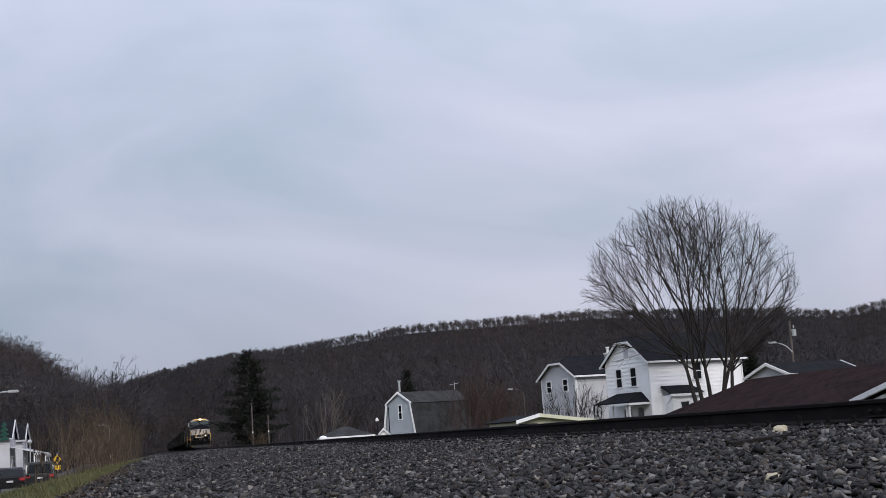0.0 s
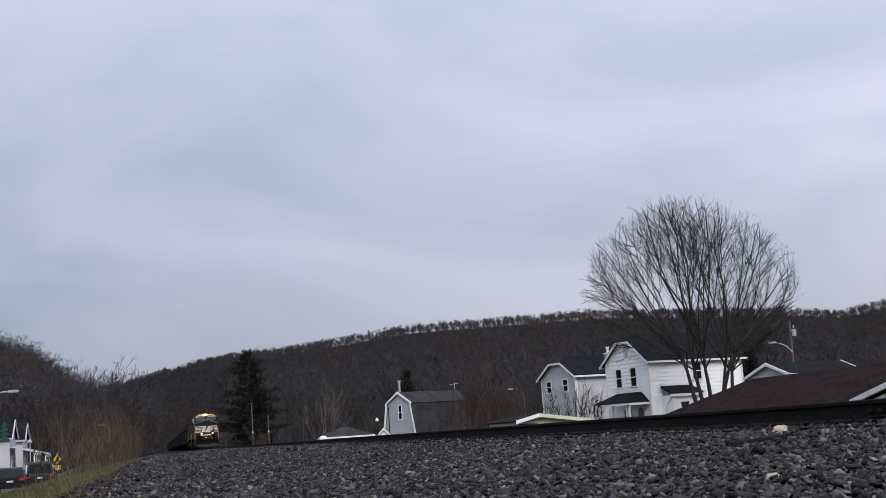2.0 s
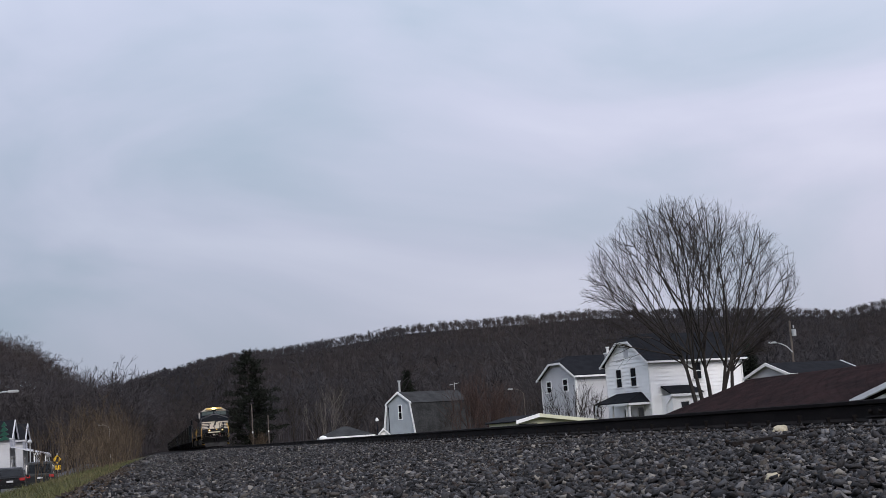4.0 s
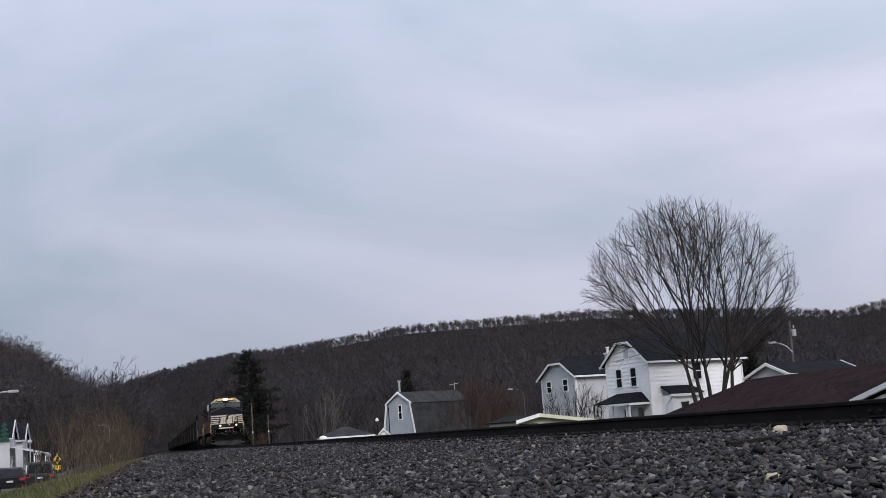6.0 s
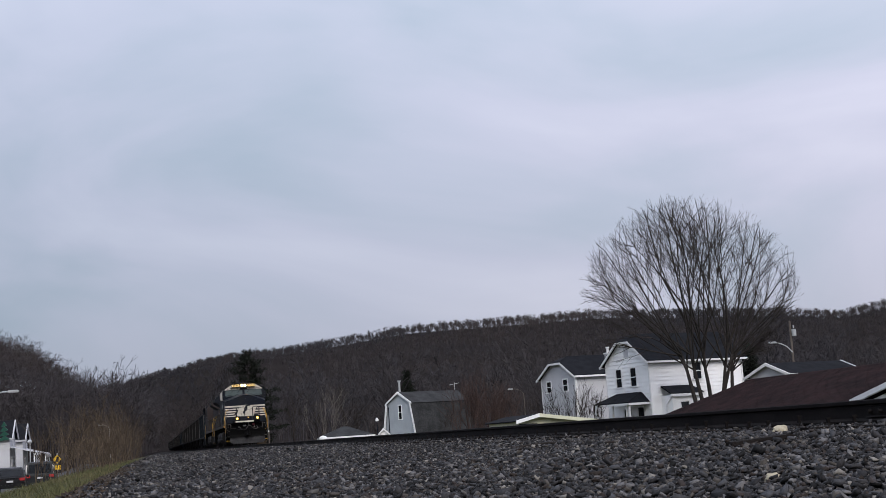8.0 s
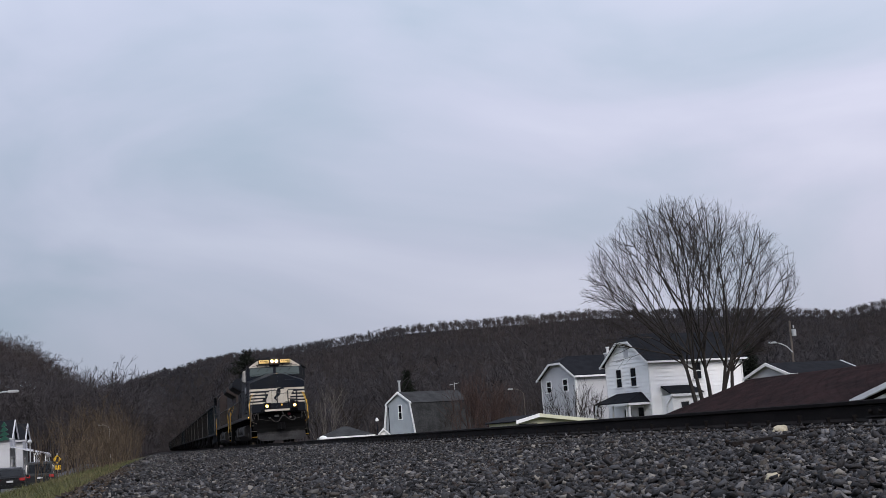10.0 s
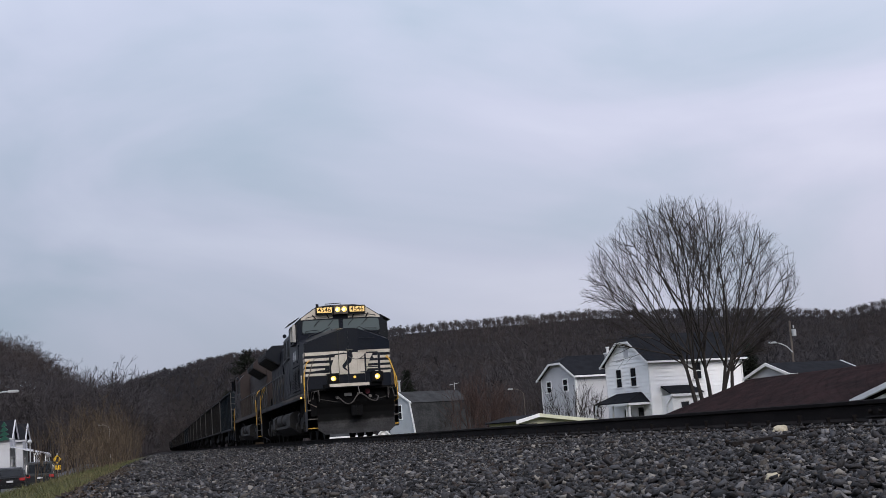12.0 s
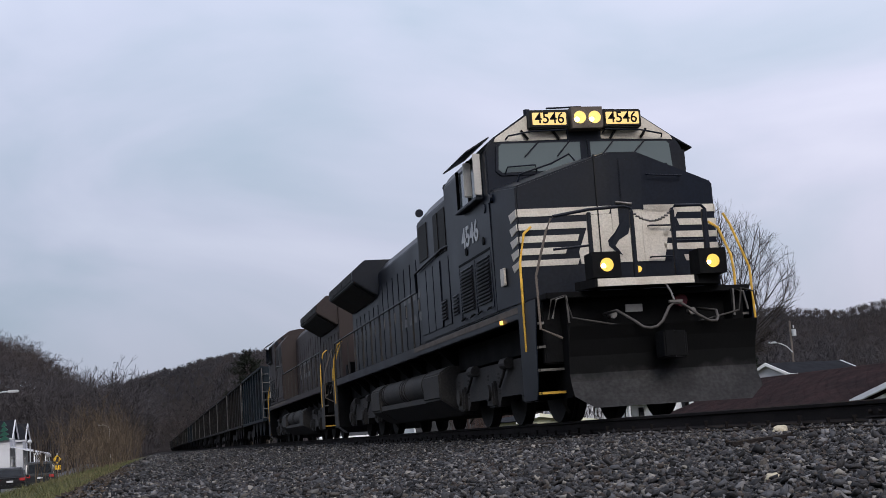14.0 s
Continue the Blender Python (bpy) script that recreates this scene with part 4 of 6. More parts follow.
            put("step_plate", prism([(0.86, 1.6), (1.74, 1.6), (1.74, 0.3), (1.12, 0.3), (1.04, 0.5), (0.98, 1.1)], 0, *sorted((s * 1.514, s * 1.53))), M_TRUCK if end else M_BLACK, well)
            for z in (0.66, 0.96, 1.27):
                put("step_front", box(x0 + 0.01, x1 - 0.01, 0.985, 1.0, z + 0.004, z + 0.036), M_STEEL, well)
            put("step_front", box(x0 + 0.01, x1 - 0.01, 0.985, 1.0, 0.364, 0.396), M_YELLOW, well, "yellow step edge")
            for z in (0.36, 0.66, 0.96, 1.27):
                st = put("step", box(x0, x1, 1.0, 1.7, z, z + 0.04, bevel=0.008), M_GRIME)
                put("step_edge", box(min(s * 1.495, s * 1.512), max(s * 1.495, s * 1.512), 1.02, 1.66, z + 0.003, z + 0.038), M_YELLOW if z < 0.4 else M_STEEL, st)
            put("corner_grab_rail", rod([(s * 1.3, 1.6, 2.66), (s * 1.42, 1.55, 2.56), (s * 1.53, 1.45, 2.15), (s * 1.54, 1.42, 1.9), (s * 1.53, 1.45, 0.95)], 0.019), M_YELLOW, loco, "yellow grab rail")
            put("corner_grab_rail", rod([(s * 1.22, 0.92, 2.66), (s * 1.3, 0.9, 2.5), (s * 1.5, 0.85, 1.9), (s * 1.5, 0.82, 1.2), (s * 1.25, 0.7, 1.06)], 0.017), M_YELLOW if s > 0 else M_DUST, loco)
            put("uncoupling_lever", rod([(s * 1.45, 0.62, 1.3), (s * 1.4, 0.6, 1.55), (s * 1.22, 0.58, 1.6), (s * 1.15, 0.55, 1.3), (s * 0.2, 0.45, 1.1)], 0.013), M_TRUCK, loco)
            put("end_ladder_rail", rod([(s * 1.36, 0.72, 1.32), (s * 1.3, 0.7, 1.56), (s * 1.16, 0.7, 1.6), (s * 1.15, 0.7, 1.25)], 0.015), M_STEEL, loco)
            glow = lit and end == 0
            c = s * 0.73 + 0.05
            dl = put("ditch_light_housing", lamp_case(c - 0.19, c + 0.19, 0.4, 0.72, 1.79, 2.12, ((c, 1.95),), 0.088), M_NEARBLACK)
            lamp = put("ditch_light", lamp_cup((c, 0.4, 1.95), 0.088, 0.2), M_DITCH if glow else M_CABGLASS, dl, "glowing amber lamp" if glow else "", True)
            if glow:
                put("bulb", lamp_bulb((c, 0.53, 1.95), 0.028), M_BULB, lamp)
            put("brake_hose_bracket", disc((s * 0.55, 0.72, 1.33), 1, 0.05, 0.1), M_STEEL, pil)
            for k in range(3):
                put("air_hose", rod([(s * (0.6 + k * 0.12), 0.95, 1.15), (s * (0.6 + k * 0.12), 0.62, 1.08), (s * (0.58 + k * 0.12), 0.5, 0.8), (s * (0.55 + k * 0.1), 0.52, 0.6)], 0.026), M_TYRE, pil)
        hose = [(-0.6, 0.9, 1.36), (-0.58, 0.45, 1.36), (-0.45, 0.2, 1.2), (-0.36, 0.14, 1.11), (-0.27, 0.12, 1.09), (-0.18, 0.12, 1.11), (-0.1, 0.13, 1.17), (-0.04, 0.15, 1.26), (0.03, 0.2, 1.35), (0.1, 0.22, 1.4), (0.2, 0.22, 1.4), (0.3, 0.2, 1.33), (0.42, 0.16, 1.22), (0.55, 0.16, 1.15), (0.66, 0.2, 1.15), (0.73, 0.3, 1.2), (0.77, 0.42, 1.3), (0.72, 0.9, 1.38)]
        put("jumper_hose", rod(hose, 0.019), M_HOSE, loco, "drooping grey jumper hose", True)
        put("hose_hanger", box(0.04, 0.22, 0.19, 0.23, 1.41, 1.44), M_STEEL, pil)
        put("hose_hanger", rod([(0.12, 0.22, 1.43), (0.12, 0.3, 1.55), (0.12, 0.45, 1.68)], 0.014), M_STEEL, pil)
        put("label_plate", box(-0.27, -0.03, 0.965, 0.99, 1.38, 1.48), M_MIRROR, pil)
        put("hose_connection", disc((0.5, 0.95, 1.5), 1, 0.085, 0.12), M_REDPAINT, pil, "faded red round connection")
    part("marker_light", disc((-1.54, 2.6, 1.45), 0, 0.03, 0.04), M_MARKER if lit else M_GRIME, loco)
    part("nose_lamp", disc((0.2, 1.585, 2.02), 1, 0.045, 0.03), M_DITCH if lit else M_CABGLASS, nose)
    # walkway handrails
    for s in (-1, 1):
        rail = part("handrail", rod([(s * 1.5, 5.6, 3.05), (s * 1.54, 6.2, 3.06), (s * 1.54, 8.6, 2.95), (s * 1.5, 8.75, 2.62), (s * 1.5, 20.7, 2.6), (s * 1.5, 20.9, 2.4), (s * 1.5, 20.9, 1.65)], 0.022), M_BLACK, loco)
        for k in range(10):
            y = 9.3 + k * 1.27
            part("stanchion", box(min(s * 1.485, s * 1.515), max(s * 1.485, s * 1.515), y - 0.022, y + 0.022, 1.6, 2.6), M_TRUCK, rail)
    return loco


LOCO_LEAD = locomotive("black diesel locomotive with white nose stripes and lit headlights", M_BLACK, "4546", True)
LOCO_SECOND = locomotive("sooty brown-black diesel locomotive coupled back to front", M_BROWNLOCO, "", False)


def hopper_car(label, paint):
    car = empty("hopper_car", label, "hopper car", "hopper cars of the train")
    L = 16.2
    for s in (-1, 1):
        side = part("side_wall", box(min(s * 1.46, s * 1.5), max(s * 1.46, s * 1.5), 0.75, L - 0.75, 1.12, 3.5), paint, car)
        for k in range(9):
            y = 0.85 + k * (L - 1.7) / 8
            part("side_post", box(min(s * 1.49, s * 1.58), max(s * 1.49, s * 1.55), y - 0.06, y + 0.06, 1.12, 3.48), paint, side)
        part("top_chord", box(min(s * 1.44, s * 1.6), max(s * 1.44, s * 1.6), 0.7, L - 0.7, 3.48, 3.6, bevel=0.02), paint, side)
        part("side_sill", box(min(s * 1.42, s * 1.6), max(s * 1.42, s * 1.6), 0.5, L - 0.5, 1.02, 1.16, bevel=0.015), paint, side)
        for y in (0.62, L - 0.62):
            lad = part("ladder", rod([(s * 1.56, y, 1.0), (s * 1.56, y, 3.5)], 0.02), M_STEEL, car)
            for k in range(6):
                part("rung", rod([(s * 1.25, y, 1.2 + k * 0.4), (s * 1.56, y, 1.2 + k * 0.4)], 0.014, seg=6), M_STEEL, lad)
    for y0, y1 in ((0.75, 2.6), (L - 0.75, L - 2.6)):
        part("slope_sheet", prism([(y0, 3.5), (y1, 1.5), (y1 + 0.04, 1.5), (y0 + 0.04, 3.5)], 0, -1.46, 1.46), paint, car)
        a, b = sorted((y0, y0 + (0.06 if y1 > y0 else -0.06)))
        part("end_wall", box(-1.5, 1.5, a, b, 2.3, 3.56), paint, car)
        for x in (-1.3, 0, 1.3):
            a, b = sorted((y0 - 0.03, y0 + (0.5 if y1 > y0 else -0.5)))
            part("end_post", box(x - 0.07, x + 0.07, a, b, 1.1, 2.5), paint, car)
    part("centre_sill", box(-0.2, 0.2, 0.1, L - 0.1, 0.85, 1.2), M_GRIME, car)
    for yc in (4.6, 6.9, 9.3, 11.6):
        part("discharge_chute", prism([(yc - 1.1, 1.15), (yc - 0.35, 0.42), (yc + 0.35, 0.42), (yc + 1.1, 1.15)], 0, -1.25, 1.25), paint, car)
    part("coal_load", prism([(-1.44, 3.2), (-1.0, 3.45), (0, 3.55), (1.0, 3.45), (1.44, 3.2)], 1, 0.9, L - 0.9), M_COAL, car)
    for yc in (1.75, L - 1.75):
        tr = part("truck_bolster", box(-1.1, 1.1, yc - 0.2, yc + 0.2, 0.5, 0.8, bevel=0.03), M_GRIME, car)
        for s in (-1, 1):
            part("side_frame", prism([(yc - 1.15, 0.4), (yc - 1.15, 0.6), (yc - 0.4, 0.78), (yc + 0.4, 0.78), (yc + 1.15, 0.6), (yc + 1.15, 0.4), (yc + 0.7, 0.45), (yc + 0.35, 0.25), (yc - 0.35, 0.25), (yc - 0.7, 0.45)], 0, min(s * 0.98, s * 1.12), max(s * 0.98, s * 1.12)), M_GRIME, tr)
        for a in (-0.89, 0.89):
            wheelset(yc + a, car, 0.46)
    for y in (0.05, L - 0.35):
        part("coupler", box(-0.12, 0.12, y, y + 0.3, 0.75, 1.0, bevel=0.02), M_GRIME, car)
    return car


FIRST_CAR = hopper_car("dark blue coal hopper car behind the locomotives", M_BLUECAR)
SOOTY_CAR = hopper_car("sooty brown-grey coal hopper car", M_HOPPER)
CARS = [FIRST_CAR, SOOTY_CAR]
for i in range(30):
    CARS.append(copy_thing(FIRST_CAR if i in (6, 7, 15, 23, 24) else SOOTY_CAR, pose(0, 80 + 16.2 * i, 0)))


# ---------------------------------------------------------------- trees and woods
def seg_mesh(name, segs, sides, material, parent=None, label=""):
    """One mesh of tapered twigs; each row of segs: start, end, the two radii. sides 2: a flat blade."""
    a = np.array(segs, dtype=float)
    p, q, r0, r1 = a[:, 0:3], a[:, 3:6], a[:, 6:7], a[:, 7:8]
    d = q - p
    d /= np.maximum(np.linalg.norm(d, axis=1, keepdims=True), 1e-6)
    ref = np.where(np.abs(d[:, 2:3]) < 0.9, np.array([[0, 0, 1.0]]), np.array([[1.0, 0, 0]]))
    side = np.cross(d, ref)
    side /= np.linalg.norm(side, axis=1, keepdims=True)
    up = np.cross(side, d)
    n = len(a)
    spin = np.random.default_rng(n).uniform(0, 6.283, (n, 1)) if sides == 2 else np.zeros((n, 1))
    rings = []
    for c, r in ((p, r0), (q, r1)):
        for j in range(sides):
            t = spin + 2 * math.pi * j / sides
            rings.append(c + (side * np.cos(t) + up * np.sin(t)) * r)
    verts = np.stack(rings, 1).reshape(-1, 3)
    base = (np.arange(n) * 2 * sides)[:, None]
    if sides == 2:
        faces = base + np.array([[0, 1, 3, 2]])
    else:
        faces = np.concatenate([base + np.array([[j, (j + 1) % sides, sides + (j + 1) % sides, sides + j]]) for j in range(sides)], 1).reshape(-1, 4)
    me = bpy.data.meshes.new(name)
    me.vertices.add(len(verts))
    me.vertices.foreach_set("co", verts.ravel())
    me.loops.add(faces.size)
    me.loops.foreach_set("vertex_index", faces.ravel().astype(np.int32))
    me.polygons.add(len(faces))
    me.polygons.foreach_set("loop_start", (np.arange(len(faces)) * 4).astype(np.int32))
    me.update(calc_edges=True)
    me.materials.append(material)
    ob = new(name, me)
    ob.parent = parent
    return tagged(ob, label)


def unit(v):
    return v / max(np.linalg.norm(v), 1e-6)


def grow(out, rng, p, d, length, r, level, plan, inside=None, fine=True):
    """A branch and all that grows from it. plan[level]: children, their length and radius as shares, spread, lift, wobble."""
    kids, share, thin, spread, lift, wobble = plan[level]
    n = 4 if level >= len(plan) - 2 else 3
    if level == 0:
        n = 3 if fine else 1
    elif not fine:
        n = 2 + (level == len(plan) - 1)
    starts = []
    for i in range(n):
        d = unit(d + rng.normal(0, wobble, 3) + np.array([0, 0, lift]))
        q = p + d * length / n
        if inside is not None and not inside(q):
            return
        ra, rb = r * (1 - 0.55 * i / n), r * (1 - 0.55 * (i + 1) / n)
        out[level].append((*p, *q, ra, rb))
        p = q
        starts.append((p, d))
    if level == 0:
        return
    for k in range(kids):
        s, sd = starts[min(n - 1, int(n * (0.25 + 0.75 * (k + rng.random()) / kids)))] if k else starts[-1]
        axis = unit(np.cross(sd, rng.normal(0, 1, 3)))
        a = spread * rng.uniform(0.55, 1.25)
        nd = unit(sd * math.cos(a) + axis * math.sin(a))
        grow(out, rng, s, nd, length * share * rng.uniform(0.75, 1.2), r * thin, level - 1, plan, inside, fine)


def shade_tree():
    """The large bare tree of many stems beside the white house."""
    rng = np.random.default_rng(11)
    tree = empty("bare_tree", "large bare multi-stemmed shade tree with a rounded crown", "tree")
    plan = [(0, 0, 0, 0, 0.04, 0.1), (4, 0.55, 0.6, 0.6, 0.035, 0.1), (7, 0.46, 0.5, 0.6, 0.04, 0.09), (9, 0.46, 0.42, 0.55, 0.035, 0.075)]
    out = [[] for _ in range(5)]
    centre, size = np.array([28.2, 80.5, 8.05]), np.array([7.2, 6.6, 6.45])
    def reach(p, d):
        t = 0.0
        while t < 14 and (t < 2.0 or np.sum(((p + d * t - centre) / size) ** 2) < 1.0):
            t += 0.1
        return t
    def inside(q):
        return np.sum(((q - centre) / size) ** 2) < 1.0 + 0.2 * noise.noise((q[0] * 1.3, q[1] * 1.3, q[2] * 1.3))
    stems = 6
    for i in range(stems):
        t = i / (stems - 1)
        p = np.array([28.2 + 2.3 * t + rng.normal(0, 0.12), 80.5 + rng.uniform(-0.9, 0.9), -2.05])
        d = unit(np.array([(t - 0.5) * 0.06, rng.uniform(-0.06, 0.06), 1.0]))
        forks = []
        for k in range(6):
            d = unit(d + rng.normal(0, 0.05, 3) + np.array([(t - 0.5) * 0.05, 0, 0.05]))
            q = p + d * 1.0
            out[4].append((*p, *q, 0.2 - 0.02 * k, 0.18 - 0.02 * k))
            p = q
            forks.append((p, d))
        for k in range(9):
            p, d = forks[(5, 5, 4, 5, 5, 4)[k % 6]]
            fan = radians(float(np.clip((t - 0.5) * 75 + rng.normal(0, 30), -76, 76)))
            deep = radians(rng.normal(0, 30))
            bd = unit(np.array([math.sin(fan), math.sin(deep), max(0.2, math.cos(fan))]))
            grow(out, rng, p, bd, reach(p, bd) * rng.uniform(0.74, 0.9), 0.058, 3, plan, inside)
    for i in range(stems):
        chain = out[4][i * 6:i * 6 + 6]
        part("trunk", rod([chain[0][:3]] + [c[3:6] for c in chain], chain[0][6], None, 10, chain[-1][7]), M_BARK, tree, smooth=True)
    tagged(seg_mesh("limb", out[3], 6, M_BARK, tree), kind="stuff")
    seg_mesh("crown", out[2] + out[1], 3, M_TWIG, tree, "fine bare upswept twigs")
    tagged(seg_mesh("twig_haze", out[0], 2, M_TWIG, tree), kind="stuff")
    return tree


shade_tree()


def woods_shapes(rng, count, levels):
    shapes = []
    for _ in range(count):
        if levels == 3:
            plan = [(0, 0, 0, 0, 0.04, 0.2), (4, 0.42, 0.6, 0.75, 0.05, 0.16), (5, 0.5, 0.6, 0.7, 0.06, 0.13), (8, 0.55, 0.5, 0.65, 0.1, 0.07)]
        else:
            plan = [(0, 0, 0, 0, 0.06, 0.15), (5, 0.6, 0.62, 0.6, 0.06, 0.1), (8, 0.55, 0.5, 0.6, 0.1, 0.05)]
        out = [[] for _ in plan]
        grow(out, rng, np.array([0, 0, 0.0]), np.array([0, 0, 1.0]), 0.62, 0.01, levels, plan, None, False)
        segs = np.array(sum(out, []))
        shapes.append(segs)
    return shapes


def woods(name, label, seed, count, levels, place, height, fat, material):
    rng = np.random.default_rng(seed)
    shapes = woods_shapes(rng, 7, levels)
    rows = []
    for i in range(count):
        x, y = place(rng)
        h = height * rng.uniform(0.7, 1.2)
        s = shapes[i % 7].copy()
        a = rng.uniform(0, 6.283)
        c, sn = math.cos(a), math.sin(a)
        for k in (0, 3):
            px, py = s[:, k].copy(), s[:, k + 1].copy()
            s[:, k], s[:, k + 1] = (px * c - py * sn) * h + x, (px * sn + py * c) * h + y
            s[:, k + 2] = s[:, k + 2] * h + ground_z(x, y) - 0.3
        s[:, 6:8] = np.maximum(s[:, 6:8] * h, fat)
        rows.append(s)
    ob = seg_mesh(name, np.concatenate(rows), 2, material)
    return tagged(ob, label, "woods", kind="stuff")


def sector(az0, az1, r0, r1):
    def place(rng):
        while True:
            a = radians(rng.uniform(az0, az1))
            r = math.sqrt(rng.uniform(r0 * r0, r1 * r1))
            x, y = -6.4 + r * math.sin(a), r * math.cos(a)
            if (x > 12 or x < -24 or (x < -9 and y > 190) or (x > 6.5 and y > 340) or (x < -6.5 and y > 420) or y > 870) and not (x > 0 and y < 175):
                return x, y
    return place


woods("wooded_hillside", "bare brown winter woods covering the far hillside", 21, 6600, 2, sector(-2, 34, 380, 1235), 6.4, 0.08, M_WOODS)
woods("wooded_hillside", "bare brown winter woods closing the end of the valley", 26, 520, 2, sector(-1.6, 3.2, 420, 1240), 6.6, 0.09, M_WOODS)
woods("wooded_hillside", "low bare saplings along the wooded ridge", 27, 4200, 2, sector(-1, 34, 1090, 1200), 3.3, 0.1, M_WOODS)
woods("wooded_hillside", "low bare saplings closing the end of the valley", 28, 420, 2, sector(-0.8, 3, 860, 1240), 5, 0.09, M_WOODS)
woods("valley_woods", "bare winter trees on the valley floor behind the houses", 22, 520, 3, sector(1.5, 33, 185, 400), 12, 0.035, M_WOODS)
woods("wooded_slope", "bare winter woods on the nearer slope beyond the street", 23, 760, 3, sector(-9, 0.2, 200, 480), 12.6, 0.03, M_WOODS)


def bare_tree(label, x, y, h, seed, material=M_BARK, lean=0.0, droop=0.04, r=0.02, spread=0.6):
    rng = np.random.default_rng(seed)
    tree = empty("bare_tree", label, "tree")
    plan = [(0, 0, 0, 0, droop, 0.16), (4, 0.55, 0.55, spread, droop, 0.16), (5, 0.58, 0.52, spread, droop, 0.14), (5, 0.6, 0.52, spread, droop, 0.12), (6, 0.6, 0.5, spread, 0.08, 0.12)]
    out = [[] for _ in plan]
    grow(out, rng, np.array([x, y, ground_z(x, y) - 0.2]), unit(np.array([lean, 0, 1.0])), h * 0.44, h * r, 4, plan)
    part("trunk", rod([out[4][0][:3]] + [c[3:6] for c in out[4]], out[4][0][6], None, 8, out[4][-1][7]), material, tree, smooth=True)
    seg_mesh("crown", out[3] + out[2], 3, material, tree, "bare branches")
    tagged(seg_mesh("twig_haze", out[1] + out[0], 2, material, tree), kind="stuff")
    return tree


bare_tree("tall bare tree with an open crown above the woods", -12.6, 232, 11.5, 31, r=0.03, spread=0.75)
bare_tree("bare tree with brown hanging twigs beside the railway", -9.9, 215, 8.5, 32, M_BARK, 0.1, -0.05, 0.026, 0.75)
bare_tree("bare tree with brown hanging twigs beside the railway", -10.9, 190, 7.5, 33, M_TWIG, -0.1, -0.05, 0.024, 0.7)
for i, (px, py, ph) in enumerate(((12.5, 188, 10.5), (15.0, 180, 9.5), (18.5, 182, 11), (21.5, 190, 9), (34, 176, 9), (37, 170, 8), (25.0, 128, 5.0), (27.5, 124, 4.6), (22.0, 131, 4.8))):
    bare_tree("bare tree standing behind the barn and sheds", px, py, ph, 40 + i, M_TWIG, 0.05, 0.05, 0.014)


def clump(label, x, y, n, h, seed, width, material, category="shrub", name="bare_shrub"):
    rng = np.random.default_rng(seed)
    plan = [(0, 0, 0, 0, 0.05, 0.12), (4, 0.55, 0.6, 0.4, 0.05, 0.1), (5, 0.5, 0.55, 0.4, 0.06, 0.07)]
    out = [[] for _ in plan]
    for k in range(n):
        bx, by = x + rng.normal(0, width), y + rng.normal(0, width)
        grow(out, rng, np.array([bx, by, ground_z(bx, by) - 0.1]), unit(np.array([rng.normal(0, 0.16), rng.normal(0, 0.16), 1])), h * 0.75 * rng.uniform(0.7, 1.1), 0.02 + h * 0.004, 2, plan)
    shrub = empty(name, label, category)
    tagged(seg_mesh("stem", out[2], 5, material, shrub), kind="stuff")
    tagged(seg_mesh("twig_crown", out[1] + out[0], 3, material, shrub), kind="stuff")
    return shrub


M_PALEBARK = mat("pale_birch_bark", (0.12, 0.105, 0.095), 0.9, vary=0.4, scale=3, fine=20, bump=0.2)
clump("clump of pale slender birch stems without leaves", 11.8, 150, 9, 6.2, 61, 0.8, M_PALEBARK, "tree", "birch_clump")
clump("bare rounded shrub in front of the houses", 21.6, 92, 16, 3.6, 62, 1.0, M_TWIG)
clump("bare shrub growing beside the porch", 24.5, 93, 14, 3.9, 63, 0.8, M_TWIG)
clump("dense reddish bare shrub beside the barn", 22.6, 118, 34, 5.6, 65, 1.1, M_REDTWIG)
clump("dense reddish bare shrub beside the barn", 25.4, 121, 30, 4.8, 66, 1.0, M_REDTWIG)
clump("dry ornamental grass clump by the railway", 5.0, 152, 40, 2.4, 64, 0.3, M_BRUSH)


def brush():
    rng = np.random.default_rng(71)
    plan = [(0, 0, 0, 0, 0.03, 0.16), (4, 0.5, 0.6, 0.45, 0.04, 0.12), (4, 0.5, 0.6, 0.4, 0.05, 0.1)]
    out = [[] for _ in plan]
    for k in range(430):
        y = rng.uniform(62, 200)
        x = rng.uniform(-12.3, -8.3) if y < 120 else rng.uniform(-13.5, -8.6)
        h = rng.uniform(1.6, 4.6) * (0.75 if y < 85 else 1.0)
        grow(out, rng, np.array([x, y, ground_z(x, y) - 0.1]), unit(np.array([rng.normal(0, 0.2), rng.normal(0, 0.2), 1])), h * 0.7, 0.02, 2, plan)
    ob = seg_mesh("roadside_brush", out[2] + out[1] + out[0], 2, M_BRUSH)
    return tagged(ob, "tall dry bare brush on the railway bank", "brush", kind="stuff")


brush()


def grass():
    rng = np.random.default_rng(72)
    rows = []
    for k in range(26000):
        y = 6 + 110 * rng.random() ** 1.6
        x = rng.uniform(-12.2, -7.55) if rng.random() > 0.25 else rng.normal(-7.75, 0.2)
        h = rng.uniform(0.03, 0.1) * (1 + 1.2 * (noise.noise((x * 0.7, y * 0.7, 2)) > 0.15))
        z = ground_z(x, y) - 0.02
        rows.append((x, y, z, x + rng.normal(0, 0.5) * h, y + rng.normal(0, 0.5) * h, z + h, 0.006 + 0.0001 * y, 0.001))
    ob = seg_mesh("bank_grass", rows, 2, M_GRASSBLADE)
    return tagged(ob, "patchy green and straw-coloured grass on the bank", "grass", kind="stuff")


M_GRASSBLADE = mat("grass_blades", (0.06, 0.07, 0.026), 0.9, vary=0.3, scale=0.5, fine=3, bump=0, tint=(0.12, 0.1, 0.052), per="island")
